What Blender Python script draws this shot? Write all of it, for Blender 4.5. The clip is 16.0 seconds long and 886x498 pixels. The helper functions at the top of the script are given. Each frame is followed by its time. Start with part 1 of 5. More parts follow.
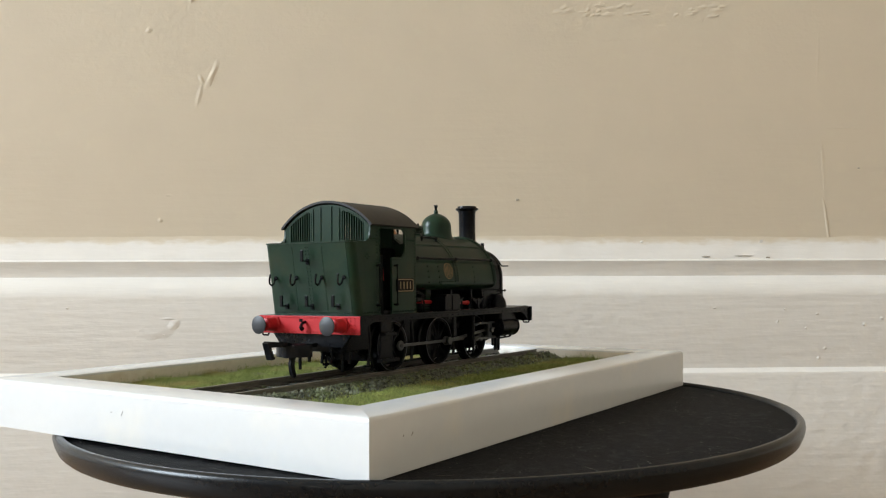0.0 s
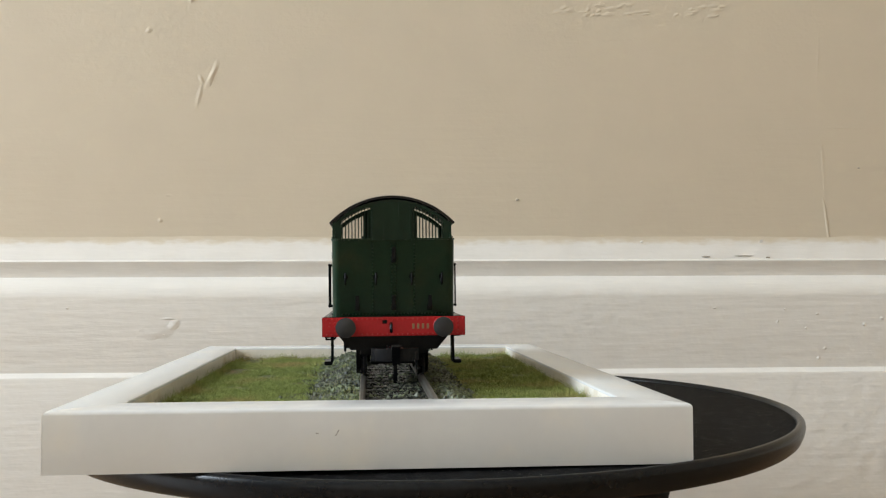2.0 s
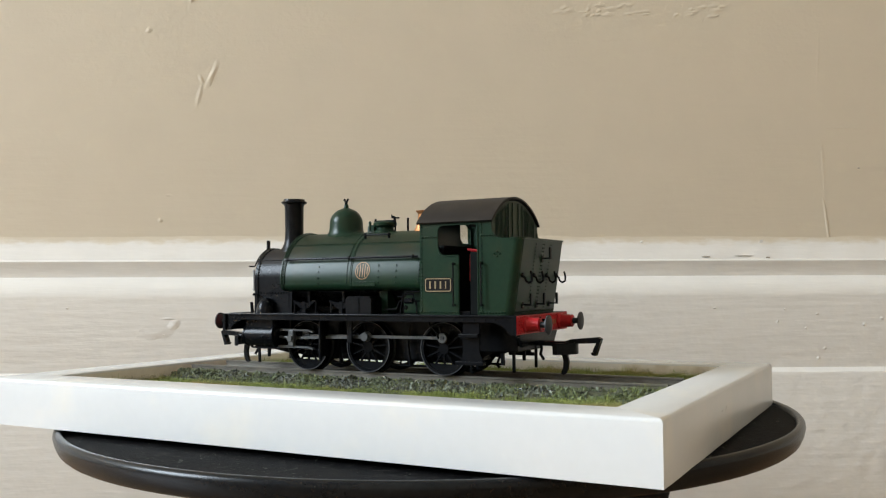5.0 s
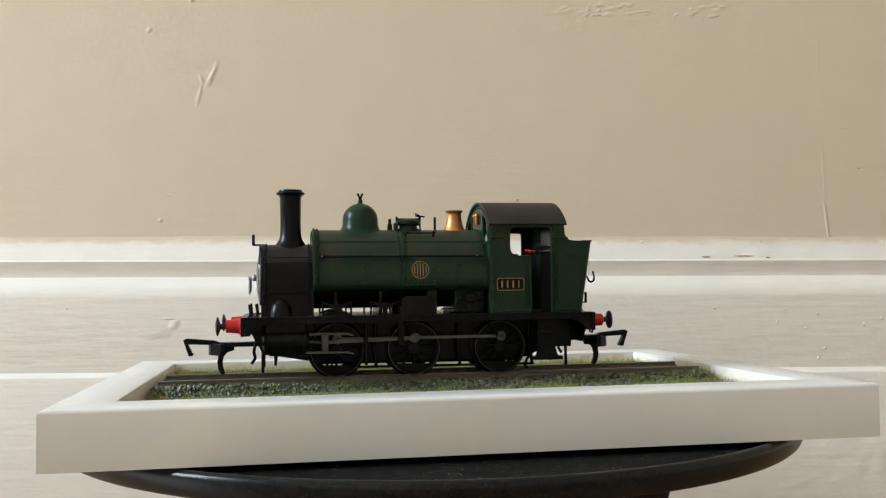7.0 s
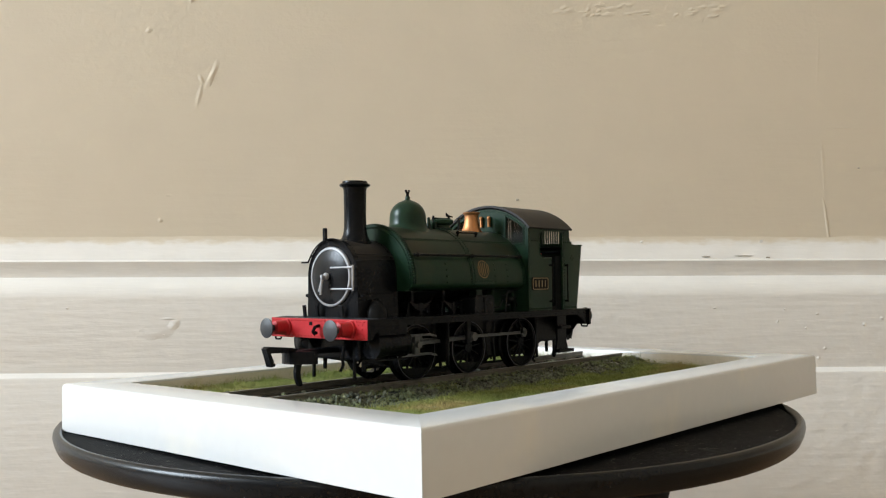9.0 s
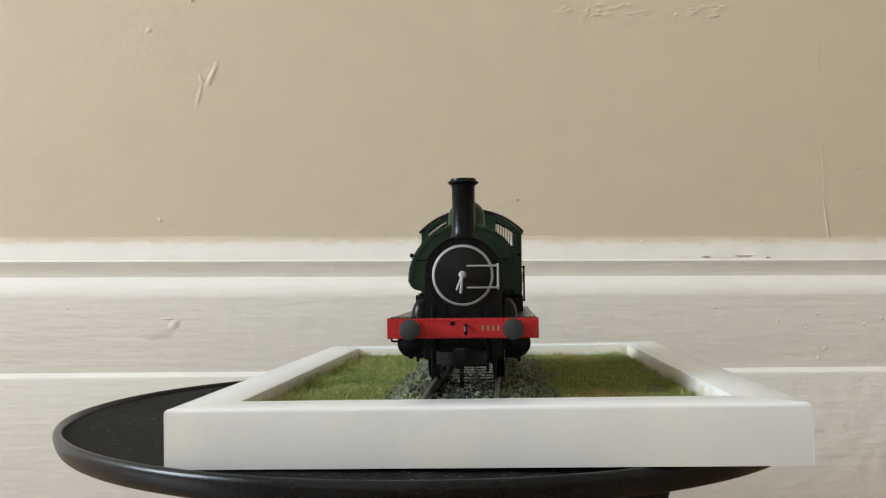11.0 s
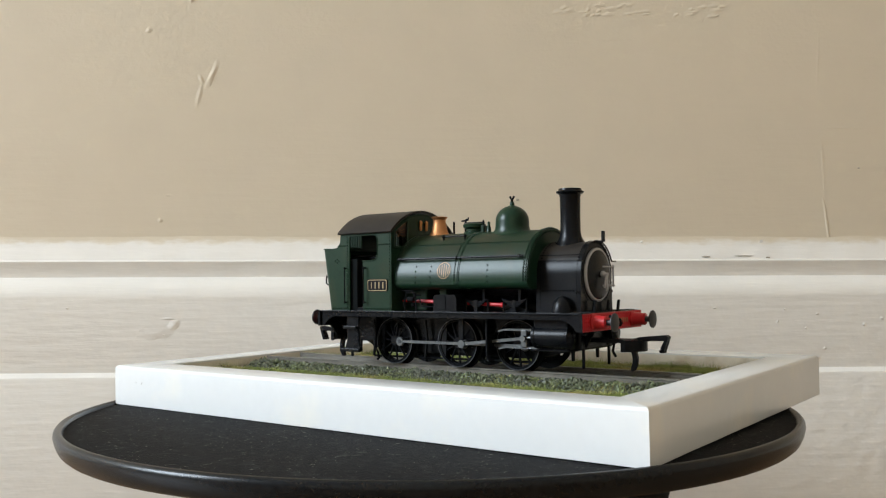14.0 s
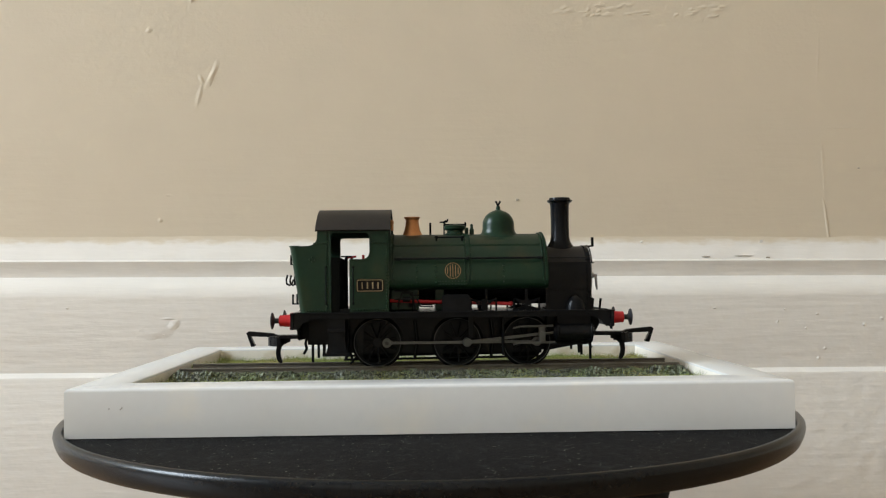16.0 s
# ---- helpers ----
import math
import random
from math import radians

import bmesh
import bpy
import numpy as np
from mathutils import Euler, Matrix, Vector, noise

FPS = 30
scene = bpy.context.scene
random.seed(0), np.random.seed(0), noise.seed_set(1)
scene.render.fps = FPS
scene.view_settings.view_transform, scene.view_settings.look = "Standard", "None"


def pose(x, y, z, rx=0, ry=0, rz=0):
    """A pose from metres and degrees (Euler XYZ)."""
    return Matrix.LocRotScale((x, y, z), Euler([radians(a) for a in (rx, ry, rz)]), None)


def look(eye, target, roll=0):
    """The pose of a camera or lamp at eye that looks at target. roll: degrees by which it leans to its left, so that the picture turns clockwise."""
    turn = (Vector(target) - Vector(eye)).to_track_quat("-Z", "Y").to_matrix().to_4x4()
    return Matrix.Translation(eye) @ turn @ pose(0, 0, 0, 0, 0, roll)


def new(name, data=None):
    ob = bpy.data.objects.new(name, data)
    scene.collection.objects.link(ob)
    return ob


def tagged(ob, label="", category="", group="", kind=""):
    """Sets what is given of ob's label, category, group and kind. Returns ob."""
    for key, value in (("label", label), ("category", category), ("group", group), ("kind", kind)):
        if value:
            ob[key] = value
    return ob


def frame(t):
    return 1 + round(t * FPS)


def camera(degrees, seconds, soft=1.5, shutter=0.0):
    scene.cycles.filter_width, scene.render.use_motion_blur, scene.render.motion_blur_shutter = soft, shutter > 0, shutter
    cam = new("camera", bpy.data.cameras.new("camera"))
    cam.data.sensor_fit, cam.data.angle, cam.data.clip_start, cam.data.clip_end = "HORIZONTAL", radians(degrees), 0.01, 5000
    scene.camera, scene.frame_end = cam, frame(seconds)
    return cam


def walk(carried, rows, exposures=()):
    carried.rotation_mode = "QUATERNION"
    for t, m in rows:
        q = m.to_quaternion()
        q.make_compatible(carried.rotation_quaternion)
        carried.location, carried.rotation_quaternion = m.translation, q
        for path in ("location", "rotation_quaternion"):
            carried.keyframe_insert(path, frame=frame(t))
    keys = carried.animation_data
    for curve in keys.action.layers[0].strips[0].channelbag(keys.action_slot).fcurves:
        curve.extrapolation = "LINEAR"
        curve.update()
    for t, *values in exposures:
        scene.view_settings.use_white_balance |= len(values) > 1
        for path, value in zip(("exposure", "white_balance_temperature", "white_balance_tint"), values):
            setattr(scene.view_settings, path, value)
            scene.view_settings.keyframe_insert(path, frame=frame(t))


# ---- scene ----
MM = 0.00097          # one model millimetre
EYE_Z = 0.105         # height of the lens over the floor
AXIS = 275 * MM       # distance from the lens to the spindle
WALL_Y = 0.43

cam = camera(52.68, 16.0, soft=1.2)
here = look((0, 0, EYE_Z), (math.sin(radians(0.84)), math.cos(radians(0.84)), EYE_Z + math.tan(radians(2.163))), -0.19)
walk(cam, [(0.0, here), (16.0, here)], exposures=[(0.0, -0.03), (1.0, -0.07), (3.0, -0.10), (4.2, -0.11), (6.5, -0.04), (8.0, 0.03), (9.0, -0.04), (11.5, -0.12), (13.5, -0.09), (16.0, -0.12)])
scene.view_settings.exposure = 0.0

# ---- light: a cool window high in one wall, bounced about a guessed warm room ----
world = bpy.data.worlds.new("daylight")
scene.world = world
world.use_nodes = True
wn = world.node_tree
sky = wn.nodes.new("ShaderNodeTexSky")
sky.sky_type, sky.sun_disc = "NISHITA", False
sky.sun_elevation, sky.sun_rotation = radians(40), radians(200)
wn.links.new(sky.outputs[0], wn.nodes["Background"].inputs[0])
wn.nodes["Background"].inputs[1].default_value = 0.12

WIN = dict(x=-1.60, y0=-0.42, y1=0.24, z0=0.50, z1=1.30)


def area(name, m, sx, sy, watts, colour):
    lamp = bpy.data.lights.new(name, "AREA")
    lamp.shape, lamp.size, lamp.size_y, lamp.energy, lamp.color = "RECTANGLE", sx, sy, watts, colour
    ob = new(name, lamp)
    ob.matrix_world = m
    return ob


area("window_light", look((WIN["x"] - 0.02, (WIN["y0"] + WIN["y1"]) / 2, (WIN["z0"] + WIN["z1"]) / 2), (0.6, (WIN["y0"] + WIN["y1"]) / 2, (WIN["z0"] + WIN["z1"]) / 2)),
     WIN["y1"] - WIN["y0"], WIN["z1"] - WIN["z0"], 65.0, (0.772, 0.889, 1.0))


# ---- materials ----
def mat(name, colour, rough=0.5, metal=0.0, var=0.12, scale=300.0, bump=0.0, bump_scale=1500.0, tint=None, tint_at=(0.5, 0.7), island=0.0, spec=0.5, stretch=None, stipple=None):
    m = bpy.data.materials.new(name)
    m.use_nodes = True
    nt = m.node_tree
    b = nt.nodes["Principled BSDF"]
    b.inputs["Roughness"].default_value, b.inputs["Metallic"].default_value = rough, metal
    b.inputs["Specular IOR Level"].default_value = spec
    co = nt.nodes.new("ShaderNodeTexCoord")
    n1, n2 = nt.nodes.new("ShaderNodeTexNoise"), nt.nodes.new("ShaderNodeTexNoise")
    n1.inputs["Scale"].default_value, n2.inputs["Scale"].default_value = scale, scale * 9
    n1.inputs["Detail"].default_value, n2.inputs["Detail"].default_value = 5, 3
    for n in (n1, n2):
        nt.links.new(co.outputs["Object"], n.inputs["Vector"])
    add = nt.nodes.new("ShaderNodeMath")
    add.operation = "ADD"
    nt.links.new(n1.outputs[0], add.inputs[0])
    nt.links.new(n2.outputs[0], add.inputs[1])
    ramp = nt.nodes.new("ShaderNodeMapRange")
    ramp.inputs[1].default_value, ramp.inputs[2].default_value = 0.6, 1.4
    ramp.inputs[3].default_value, ramp.inputs[4].default_value = 1 - var, 1 + var
    nt.links.new(add.outputs[0], ramp.inputs[0])
    val = ramp.outputs[0]
    if island:
        geo = nt.nodes.new("ShaderNodeNewGeometry")
        mr = nt.nodes.new("ShaderNodeMapRange")
        mr.inputs[3].default_value, mr.inputs[4].default_value = 1 - island, 1 + island
        nt.links.new(geo.outputs["Random Per Island"], mr.inputs[0])
        mul = nt.nodes.new("ShaderNodeMath")
        mul.operation = "MULTIPLY"
        nt.links.new(val, mul.inputs[0])
        nt.links.new(mr.outputs[0], mul.inputs[1])
        val = mul.outputs[0]
    base = nt.nodes.new("ShaderNodeRGB")
    base.outputs[0].default_value = (*colour, 1)
    src = base.outputs[0]
    if tint:
        mix = nt.nodes.new("ShaderNodeMix")
        mix.data_type = "RGBA"
        mr = nt.nodes.new("ShaderNodeMapRange")
        mr.inputs[1].default_value, mr.inputs[2].default_value = tint_at
        nt.links.new(n1.outputs[0], mr.inputs[0])
        nt.links.new(mr.outputs[0], mix.inputs["Factor"])
        nt.links.new(src, mix.inputs["A"])
        mix.inputs["B"].default_value = (*tint, 1)
        src = mix.outputs["Result"]
    vm = nt.nodes.new("ShaderNodeVectorMath")
    vm.operation = "SCALE"
    nt.links.new(src, vm.inputs[0])
    nt.links.new(val, vm.inputs["Scale"])
    nt.links.new(vm.outputs[0], b.inputs["Base Color"])
    if bump:
        n3 = nt.nodes.new("ShaderNodeTexNoise")
        n3.inputs["Scale"].default_value, n3.inputs["Detail"].default_value = bump_scale, 4
        place = nt.nodes.new("ShaderNodeMapping")
        place.inputs["Scale"].default_value = stretch or (1, 1, 1)
        nt.links.new(co.outputs["Object"], place.inputs["Vector"])
        nt.links.new(place.outputs[0], n3.inputs["Vector"])
        bp = nt.nodes.new("ShaderNodeBump")
        bp.inputs["Strength"].default_value, bp.inputs["Distance"].default_value = 1.0, bump
        height = n3.outputs[0]
        if stipple:
            n4, patch, mr = nt.nodes.new("ShaderNodeTexNoise"), nt.nodes.new("ShaderNodeTexNoise"), nt.nodes.new("ShaderNodeMapRange")
            n4.inputs["Scale"].default_value, n4.inputs["Detail"].default_value = stipple[0], 2
            patch.inputs["Scale"].default_value = 7
            mr.inputs[1].default_value, mr.inputs[2].default_value, mr.inputs[3].default_value, mr.inputs[4].default_value = 0.35, 0.65, 0.15 * stipple[1], stipple[1]
            mad = nt.nodes.new("ShaderNodeMath")
            mad.operation = "MULTIPLY_ADD"
            for n in (n4, patch):
                nt.links.new(co.outputs["Object"], n.inputs["Vector"])
            nt.links.new(patch.outputs[0], mr.inputs[0])
            nt.links.new(n4.outputs[0], mad.inputs[0])
            nt.links.new(mr.outputs[0], mad.inputs[1])
            nt.links.new(n3.outputs[0], mad.inputs[2])
            height = mad.outputs[0]
        nt.links.new(height, bp.inputs["Height"])
        nt.links.new(bp.outputs[0], b.inputs["Normal"])
    return m


M_WALL = mat("beige_emulsion", (0.635, 0.55, 0.425), 0.6, var=0.03, scale=6, bump=0.00013, bump_scale=330, stretch=(0.10, 1, 1), stipple=(300, 1.0))
M_GLOSS = mat("white_skirting_paint", (0.715, 0.678, 0.625), 0.36, var=0.04, scale=9, bump=0.00032, bump_scale=300, stretch=(0.12, 1, 1), stipple=(140, 1.8))
# colours of the unseen room, chosen for the warm fill they reflect
M_ROOM = mat("unseen_room_plaster", (0.77, 0.73, 0.66), 0.8, var=0.05, scale=3)
M_SOUTH = mat("pale_bounce_plaster", (0.80, 0.70, 0.565), 0.8, var=0.05, scale=3)
M_WARM = mat("warm_bounce_plaster", (0.58, 0.495, 0.39), 0.8, var=0.05, scale=3)
M_FLOOR = mat("brown_bounce_floor", (0.28, 0.18, 0.10), 0.4, var=0.2, scale=8)
M_FRAME = mat("white_frame_lacquer", (0.655, 0.66, 0.655), 0.24, var=0.02, scale=40, tint=(0.74, 0.70, 0.62), tint_at=(0.55, 0.8))
M_GREEN = mat("loco_green_paint", (0.0078, 0.0255, 0.0130), 0.30, var=0.20, scale=120, tint=(0.017, 0.026, 0.012), tint_at=(0.54, 0.8), spec=0.20)
# tank top green: some dust, plus the reflected room put into the colour
M_GREEN_TOP = mat("loco_green_top_dust_and_sheen", (0.0105, 0.0235, 0.0120), 0.42, var=0.2, scale=120, tint=(0.022, 0.0215, 0.0105), tint_at=(0.45, 0.72), spec=0.22)
M_BLACK = mat("loco_black_paint", (0.0044, 0.0049, 0.0062), 0.27, var=0.3, scale=150, tint=(0.0095, 0.0096, 0.0100), tint_at=(0.50, 0.78), spec=0.13)
M_ROOF = mat("weathered_roof_and_smokebox_sheen", (0.0120, 0.0098, 0.0088), 0.5, var=0.25, scale=120, tint=(0.023, 0.0180, 0.0150), tint_at=(0.48, 0.75), spec=0.28)
M_RED = mat("buffer_beam_red", (0.42, 0.016, 0.020), 0.42, var=0.12, scale=200, spec=0.3)
M_COPPER = mat("copper", (0.46, 0.22, 0.095), 0.5, 1.0, var=0.12, scale=200)
M_STEEL = mat("dull_steel", (0.095, 0.098, 0.098), 0.42, 0.7, var=0.25, scale=300)
M_GREYSTEEL = mat("smokebox_ring_grey", (0.32, 0.32, 0.33), 0.5, 0.2, var=0.12, scale=300)
M_GREYHEAD = mat("buffer_head_grey", (0.017, 0.018, 0.021), 0.5, 0.0, var=0.2, scale=300)
M_GOLD = mat("gilt_lettering", (0.27, 0.20, 0.105), 0.45, 0.3, var=0.1, scale=400)
M_CREST = mat("brown_gilt_crest", (0.30, 0.17, 0.075), 0.5, 0.2, var=0.1, scale=400)
M_PLATE = mat("number_plate_black", (0.007, 0.0055, 0.005), 0.6, spec=0.1, var=0.1, scale=300)
M_RAIL = mat("rusty_rail", (0.150, 0.138, 0.115), 0.36, 0.4, var=0.3, scale=300)
M_SLEEPER = mat("dusted_sleeper", (0.034, 0.036, 0.029), 0.20, var=0.4, scale=400, bump=0.0003, bump_scale=900, spec=0.5)
M_BALLAST = mat("grey_green_ballast", (0.106, 0.112, 0.084), 0.5, var=0.25, scale=90, island=0.75, tint=(0.095, 0.115, 0.055), tint_at=(0.42, 0.62), spec=0.25)
M_SOIL = mat("earth_scatter", (0.115, 0.125, 0.05), 0.9, var=0.35, scale=250, bump=0.0006, bump_scale=1800, tint=(0.16, 0.12, 0.06), tint_at=(0.5, 0.7))
M_GRASS = mat("static_grass", (0.250, 0.295, 0.085), 0.8, var=0.32, scale=45, island=0.5, tint=(0.31, 0.24, 0.10), tint_at=(0.48, 0.68), spec=0.2)
M_RIM = mat("black_plastic_rim", (0.0058, 0.0068, 0.0082), 0.26, var=0.4, scale=90, spec=0.22)
M_FELT = mat("dusty_black_platter", (0.0022, 0.0022, 0.0026), 0.7, var=0.7, scale=420, bump=0.0003, bump_scale=1800, spec=0.10, tint=(0.0140, 0.0140, 0.0146), tint_at=(0.54, 0.72))
M_FOOT = mat("matt_black_foot", (0.0035, 0.0035, 0.0038), 0.6, var=0.3, scale=60, spec=0.08)
M_SMUDGE = mat("grey_smudge", (0.40, 0.355, 0.285), 0.8)
M_INNER = mat("stained_frame_rebate", (0.68, 0.635, 0.55), 0.5, var=0.08, scale=70, tint=(0.42, 0.33, 0.20), tint_at=(0.56, 0.72))
M_BED = mat("dark_glossy_trackbed", (0.016, 0.016, 0.015), 0.17, var=0.4, scale=300, bump=0.0005, bump_scale=900, spec=0.5)
M_GRAVEL = mat("grey_gravel", (0.070, 0.078, 0.052), 0.35, var=0.45, scale=400, bump=0.0006, bump_scale=1500, tint=(0.075, 0.088, 0.045), tint_at=(0.5, 0.62))
M_DOOR = mat("satin_black_door", (0.007, 0.0074, 0.0082), 0.26, var=0.2, scale=150, spec=0.17)
M_CABMATT = mat("matt_black_cab_interior", (0.008, 0.009, 0.009), 0.95, var=0.2, scale=200, spec=0.03)
M_SCUFF = mat("scuff_grey", (0.34, 0.33, 0.31), 0.7)
M_DUST = mat("dust_flecks", (0.17, 0.16, 0.14), 0.9, island=0.8)


def roller_stipple(m, z0, z1, strength):
    """A second, finer relief that fades in with height, as a paint roller leaves it."""
    nt = m.node_tree
    first = next(n for n in nt.nodes if n.bl_idname == "ShaderNodeBump")
    co = next(n for n in nt.nodes if n.bl_idname == "ShaderNodeTexCoord")
    fine, patch, sep, fade, m1, m2, bp = (nt.nodes.new("ShaderNode" + k) for k in ("TexNoise", "TexNoise", "SeparateXYZ", "MapRange", "Math", "Math", "Bump"))
    fine.inputs["Scale"].default_value, patch.inputs["Scale"].default_value = 460, 9
    fine.inputs["Detail"].default_value = 2
    for n in (fine, patch):
        nt.links.new(co.outputs["Object"], n.inputs["Vector"])
    nt.links.new(co.outputs["Object"], sep.inputs[0])
    fade.inputs[1].default_value, fade.inputs[2].default_value = z0, z1
    nt.links.new(sep.outputs[2], fade.inputs[0])
    m1.operation = m2.operation = "MULTIPLY"
    nt.links.new(fine.outputs[0], m1.inputs[0])
    nt.links.new(fade.outputs[0], m1.inputs[1])
    nt.links.new(m1.outputs[0], m2.inputs[0])
    nt.links.new(patch.outputs[0], m2.inputs[1])
    bp.inputs["Distance"].default_value = strength
    nt.links.new(m2.outputs[0], bp.inputs["Height"])
    nt.links.new(first.outputs[0], bp.inputs["Normal"])
    nt.links.new(bp.outputs[0], nt.nodes["Principled BSDF"].inputs["Normal"])


M_BAND = mat("feathered_white_paint", (0.755, 0.72, 0.67), 0.42, var=0.04, scale=9, bump=0.0002, bump_scale=260, stretch=(0.16, 1, 1), stipple=(130, 1.6))


def feather(m, z0, z1, colour):
    """White paint that thins out upwards in brushed streaks over the wall's own colour."""
    nt = m.node_tree
    co = next(n for n in nt.nodes if n.bl_idname == "ShaderNodeTexCoord")
    b = nt.nodes["Principled BSDF"]
    white = b.inputs["Base Color"].links[0].from_socket
    place, streak, sep, wob, fade, mix = (nt.nodes.new("ShaderNode" + k) for k in ("Mapping", "TexNoise", "SeparateXYZ", "Math", "MapRange", "Mix"))
    place.inputs["Scale"].default_value = (0.35, 1, 1)
    streak.inputs["Scale"].default_value, streak.inputs["Detail"].default_value = 420, 6
    nt.links.new(co.outputs["Object"], place.inputs["Vector"])
    nt.links.new(place.outputs[0], streak.inputs["Vector"])
    nt.links.new(co.outputs["Object"], sep.inputs[0])
    wob.operation = "MULTIPLY_ADD"
    wob.inputs[1].default_value = 0.006
    nt.links.new(streak.outputs[0], wob.inputs[0])
    nt.links.new(sep.outputs[2], wob.inputs[2])
    fade.inputs[1].default_value, fade.inputs[2].default_value = z0 + 0.003, z1 + 0.003
    fade.interpolation_type = "SMOOTHSTEP"
    nt.links.new(wob.outputs[0], fade.inputs[0])
    mix.data_type = "RGBA"
    nt.links.new(fade.outputs[0], mix.inputs["Factor"])
    nt.links.new(white, mix.inputs["A"])
    mix.inputs["B"].default_value = (*colour, 1)
    nt.links.new(mix.outputs["Result"], b.inputs["Base Color"])


feather(M_BAND, EYE_Z + 0.0178, EYE_Z + 0.0216, (0.635, 0.55, 0.425))
roller_stipple(M_WALL, 0.15, 0.27, 0.00042)

M_GLASS = bpy.data.materials.new("cab_glass")
M_GLASS.use_nodes = True
gb = M_GLASS.node_tree.nodes["Principled BSDF"]
gb.inputs["Transmission Weight"].default_value, gb.inputs["Roughness"].default_value, gb.inputs["IOR"].default_value = 1.0, 0.03, 1.3


# ---- mesh helpers, all in model millimetres ----
def part(name, bm, material, parent, label="", kind=""):
    for v in bm.verts:
        v.co *= MM
    bmesh.ops.recalc_face_normals(bm, faces=bm.faces)
    me = bpy.data.meshes.new(name)
    bm.to_mesh(me)
    bm.free()
    me.materials.append(material)
    ob = new(name, me)
    if parent is not None:
        ob.parent = parent
    return tagged(ob, label=label, kind=kind)


def smooth(ob, angle=35):
    for poly in ob.data.polygons:
        poly.use_smooth = True
    ob.data.set_sharp_from_angle(angle=radians(angle))
    return ob


def box(bm, x0, x1, y0, y1, z0, z1, bevel=0.0):
    vs = bmesh.ops.create_cube(bm, size=1.0)["verts"]
    for v in vs:
        v.co = Vector(((x0 + x1) / 2 + v.co.x * (x1 - x0), (y0 + y1) / 2 + v.co.y * (y1 - y0), (z0 + z1) / 2 + v.co.z * (z1 - z0)))
    if bevel:
        es = list({e for v in vs for e in v.link_edges})
        bmesh.ops.bevel(bm, geom=es, offset=bevel, segments=2, affect="EDGES", profile=0.5)
    return bm


def prism(bm, outline, axis, a0, a1):
    """A closed outline in two axes, drawn out along the third from a0 to a1."""
    def at(p, a):
        return {"x": (a, p[0], p[1]), "y": (p[0], a, p[1]), "z": (p[0], p[1], a)}[axis]
    lo = [bm.verts.new(at(p, a0)) for p in outline]
    hi = [bm.verts.new(at(p, a1)) for p in outline]
    bm.faces.new(lo)
    bm.faces.new(hi[::-1])
    for i in range(len(lo)):
        j = (i + 1) % len(lo)
        bm.faces.new((lo[i], hi[i], hi[j], lo[j]))
    return bm


def strip(bm, line, thick, axis, a0, a1):
    """A sheet that follows an open line, with thickness."""
    n = len(line)
    off = []
    for i in range(n):
        p, q = line[max(i - 1, 0)], line[min(i + 1, n - 1)]
        dx, dz = q[0] - p[0], q[1] - p[1]
        k = math.hypot(dx, dz)
        off.append((line[i][0] - dz / k * thick, line[i][1] + dx / k * thick))
    return prism(bm, list(line) + off[::-1], axis, a0, a1)


def lathe(bm, profile, centre=(0, 0, 0), axis="z", seg=28, cap=True):
    """Turns (radius, height) pairs about an axis through centre."""
    rings = []
    for r, h in profile:
        ring = []
        for i in range(seg):
            a = 2 * math.pi * i / seg
            c, s = r * math.cos(a), r * math.sin(a)
            p = {"z": (c, s, h), "x": (h, c, s), "y": (c, h, s)}[axis]
            ring.append(bm.verts.new(Vector(centre) + Vector(p)))
        rings.append(ring)
    for a, b in zip(rings, rings[1:]):
        for i in range(seg):
            j = (i + 1) % seg
            bm.faces.new((a[i], a[j], b[j], b[i]))
    if cap:
        bm.faces.new(rings[0][::-1])
        bm.faces.new(rings[-1])
    return bm


def rod(bm, p, q, r, seg=8, r2=None):
    p, q = Vector(p), Vector(q)
    d = (q - p)
    m = Matrix.Translation((p + q) / 2) @ d.to_track_quat("Z", "Y").to_matrix().to_4x4()
    bmesh.ops.create_cone(bm, cap_ends=True, segments=seg, radius1=r, radius2=r if r2 is None else r2, depth=d.length, matrix=m)
    return bm


def wire(bm, points, r, seg=6):
    for p, q in zip(points, points[1:]):
        rod(bm, p, q, r, seg)
    for p in points[1:-1]:
        bmesh.ops.create_icosphere(bm, subdivisions=1, radius=r * 1.02, matrix=Matrix.Translation(p))
    return bm


def ball(bm, p, r, sub=2, squash=(1, 1, 1)):
    bmesh.ops.create_icosphere(bm, subdivisions=sub, radius=r, matrix=Matrix.Translation(p) @ Matrix.Diagonal((*squash, 1)))
    return bm


def arc(cx, cz, r, a0, a1, n):
    return [(cx + r * math.cos(radians(a0 + (a1 - a0) * i / n)), cz + r * math.sin(radians(a0 + (a1 - a0) * i / n))) for i in range(n + 1)]


def studs(points, r=0.17):
    """Rivet heads: low six-sided domes at the given points, each with its outward normal."""
    bm = bmesh.new()
    for p, n in points:
        p, n = Vector(p), Vector(n).normalized()
        u = n.orthogonal().normalized()
        v = n.cross(u)
        base = [bm.verts.new(p - n * 0.02 + (u * math.cos(a) + v * math.sin(a)) * r) for a in (k * math.pi / 3 for k in range(6))]
        top = [bm.verts.new(p + n * r * 1.0 + (u * math.cos(a) + v * math.sin(a)) * r * 0.5) for a in (k * math.pi / 3 for k in range(6))]
        for k in range(6):
            bm.faces.new((base[k], base[(k + 1) % 6], top[(k + 1) % 6], top[k]))
        bm.faces.new(top)
    return bm


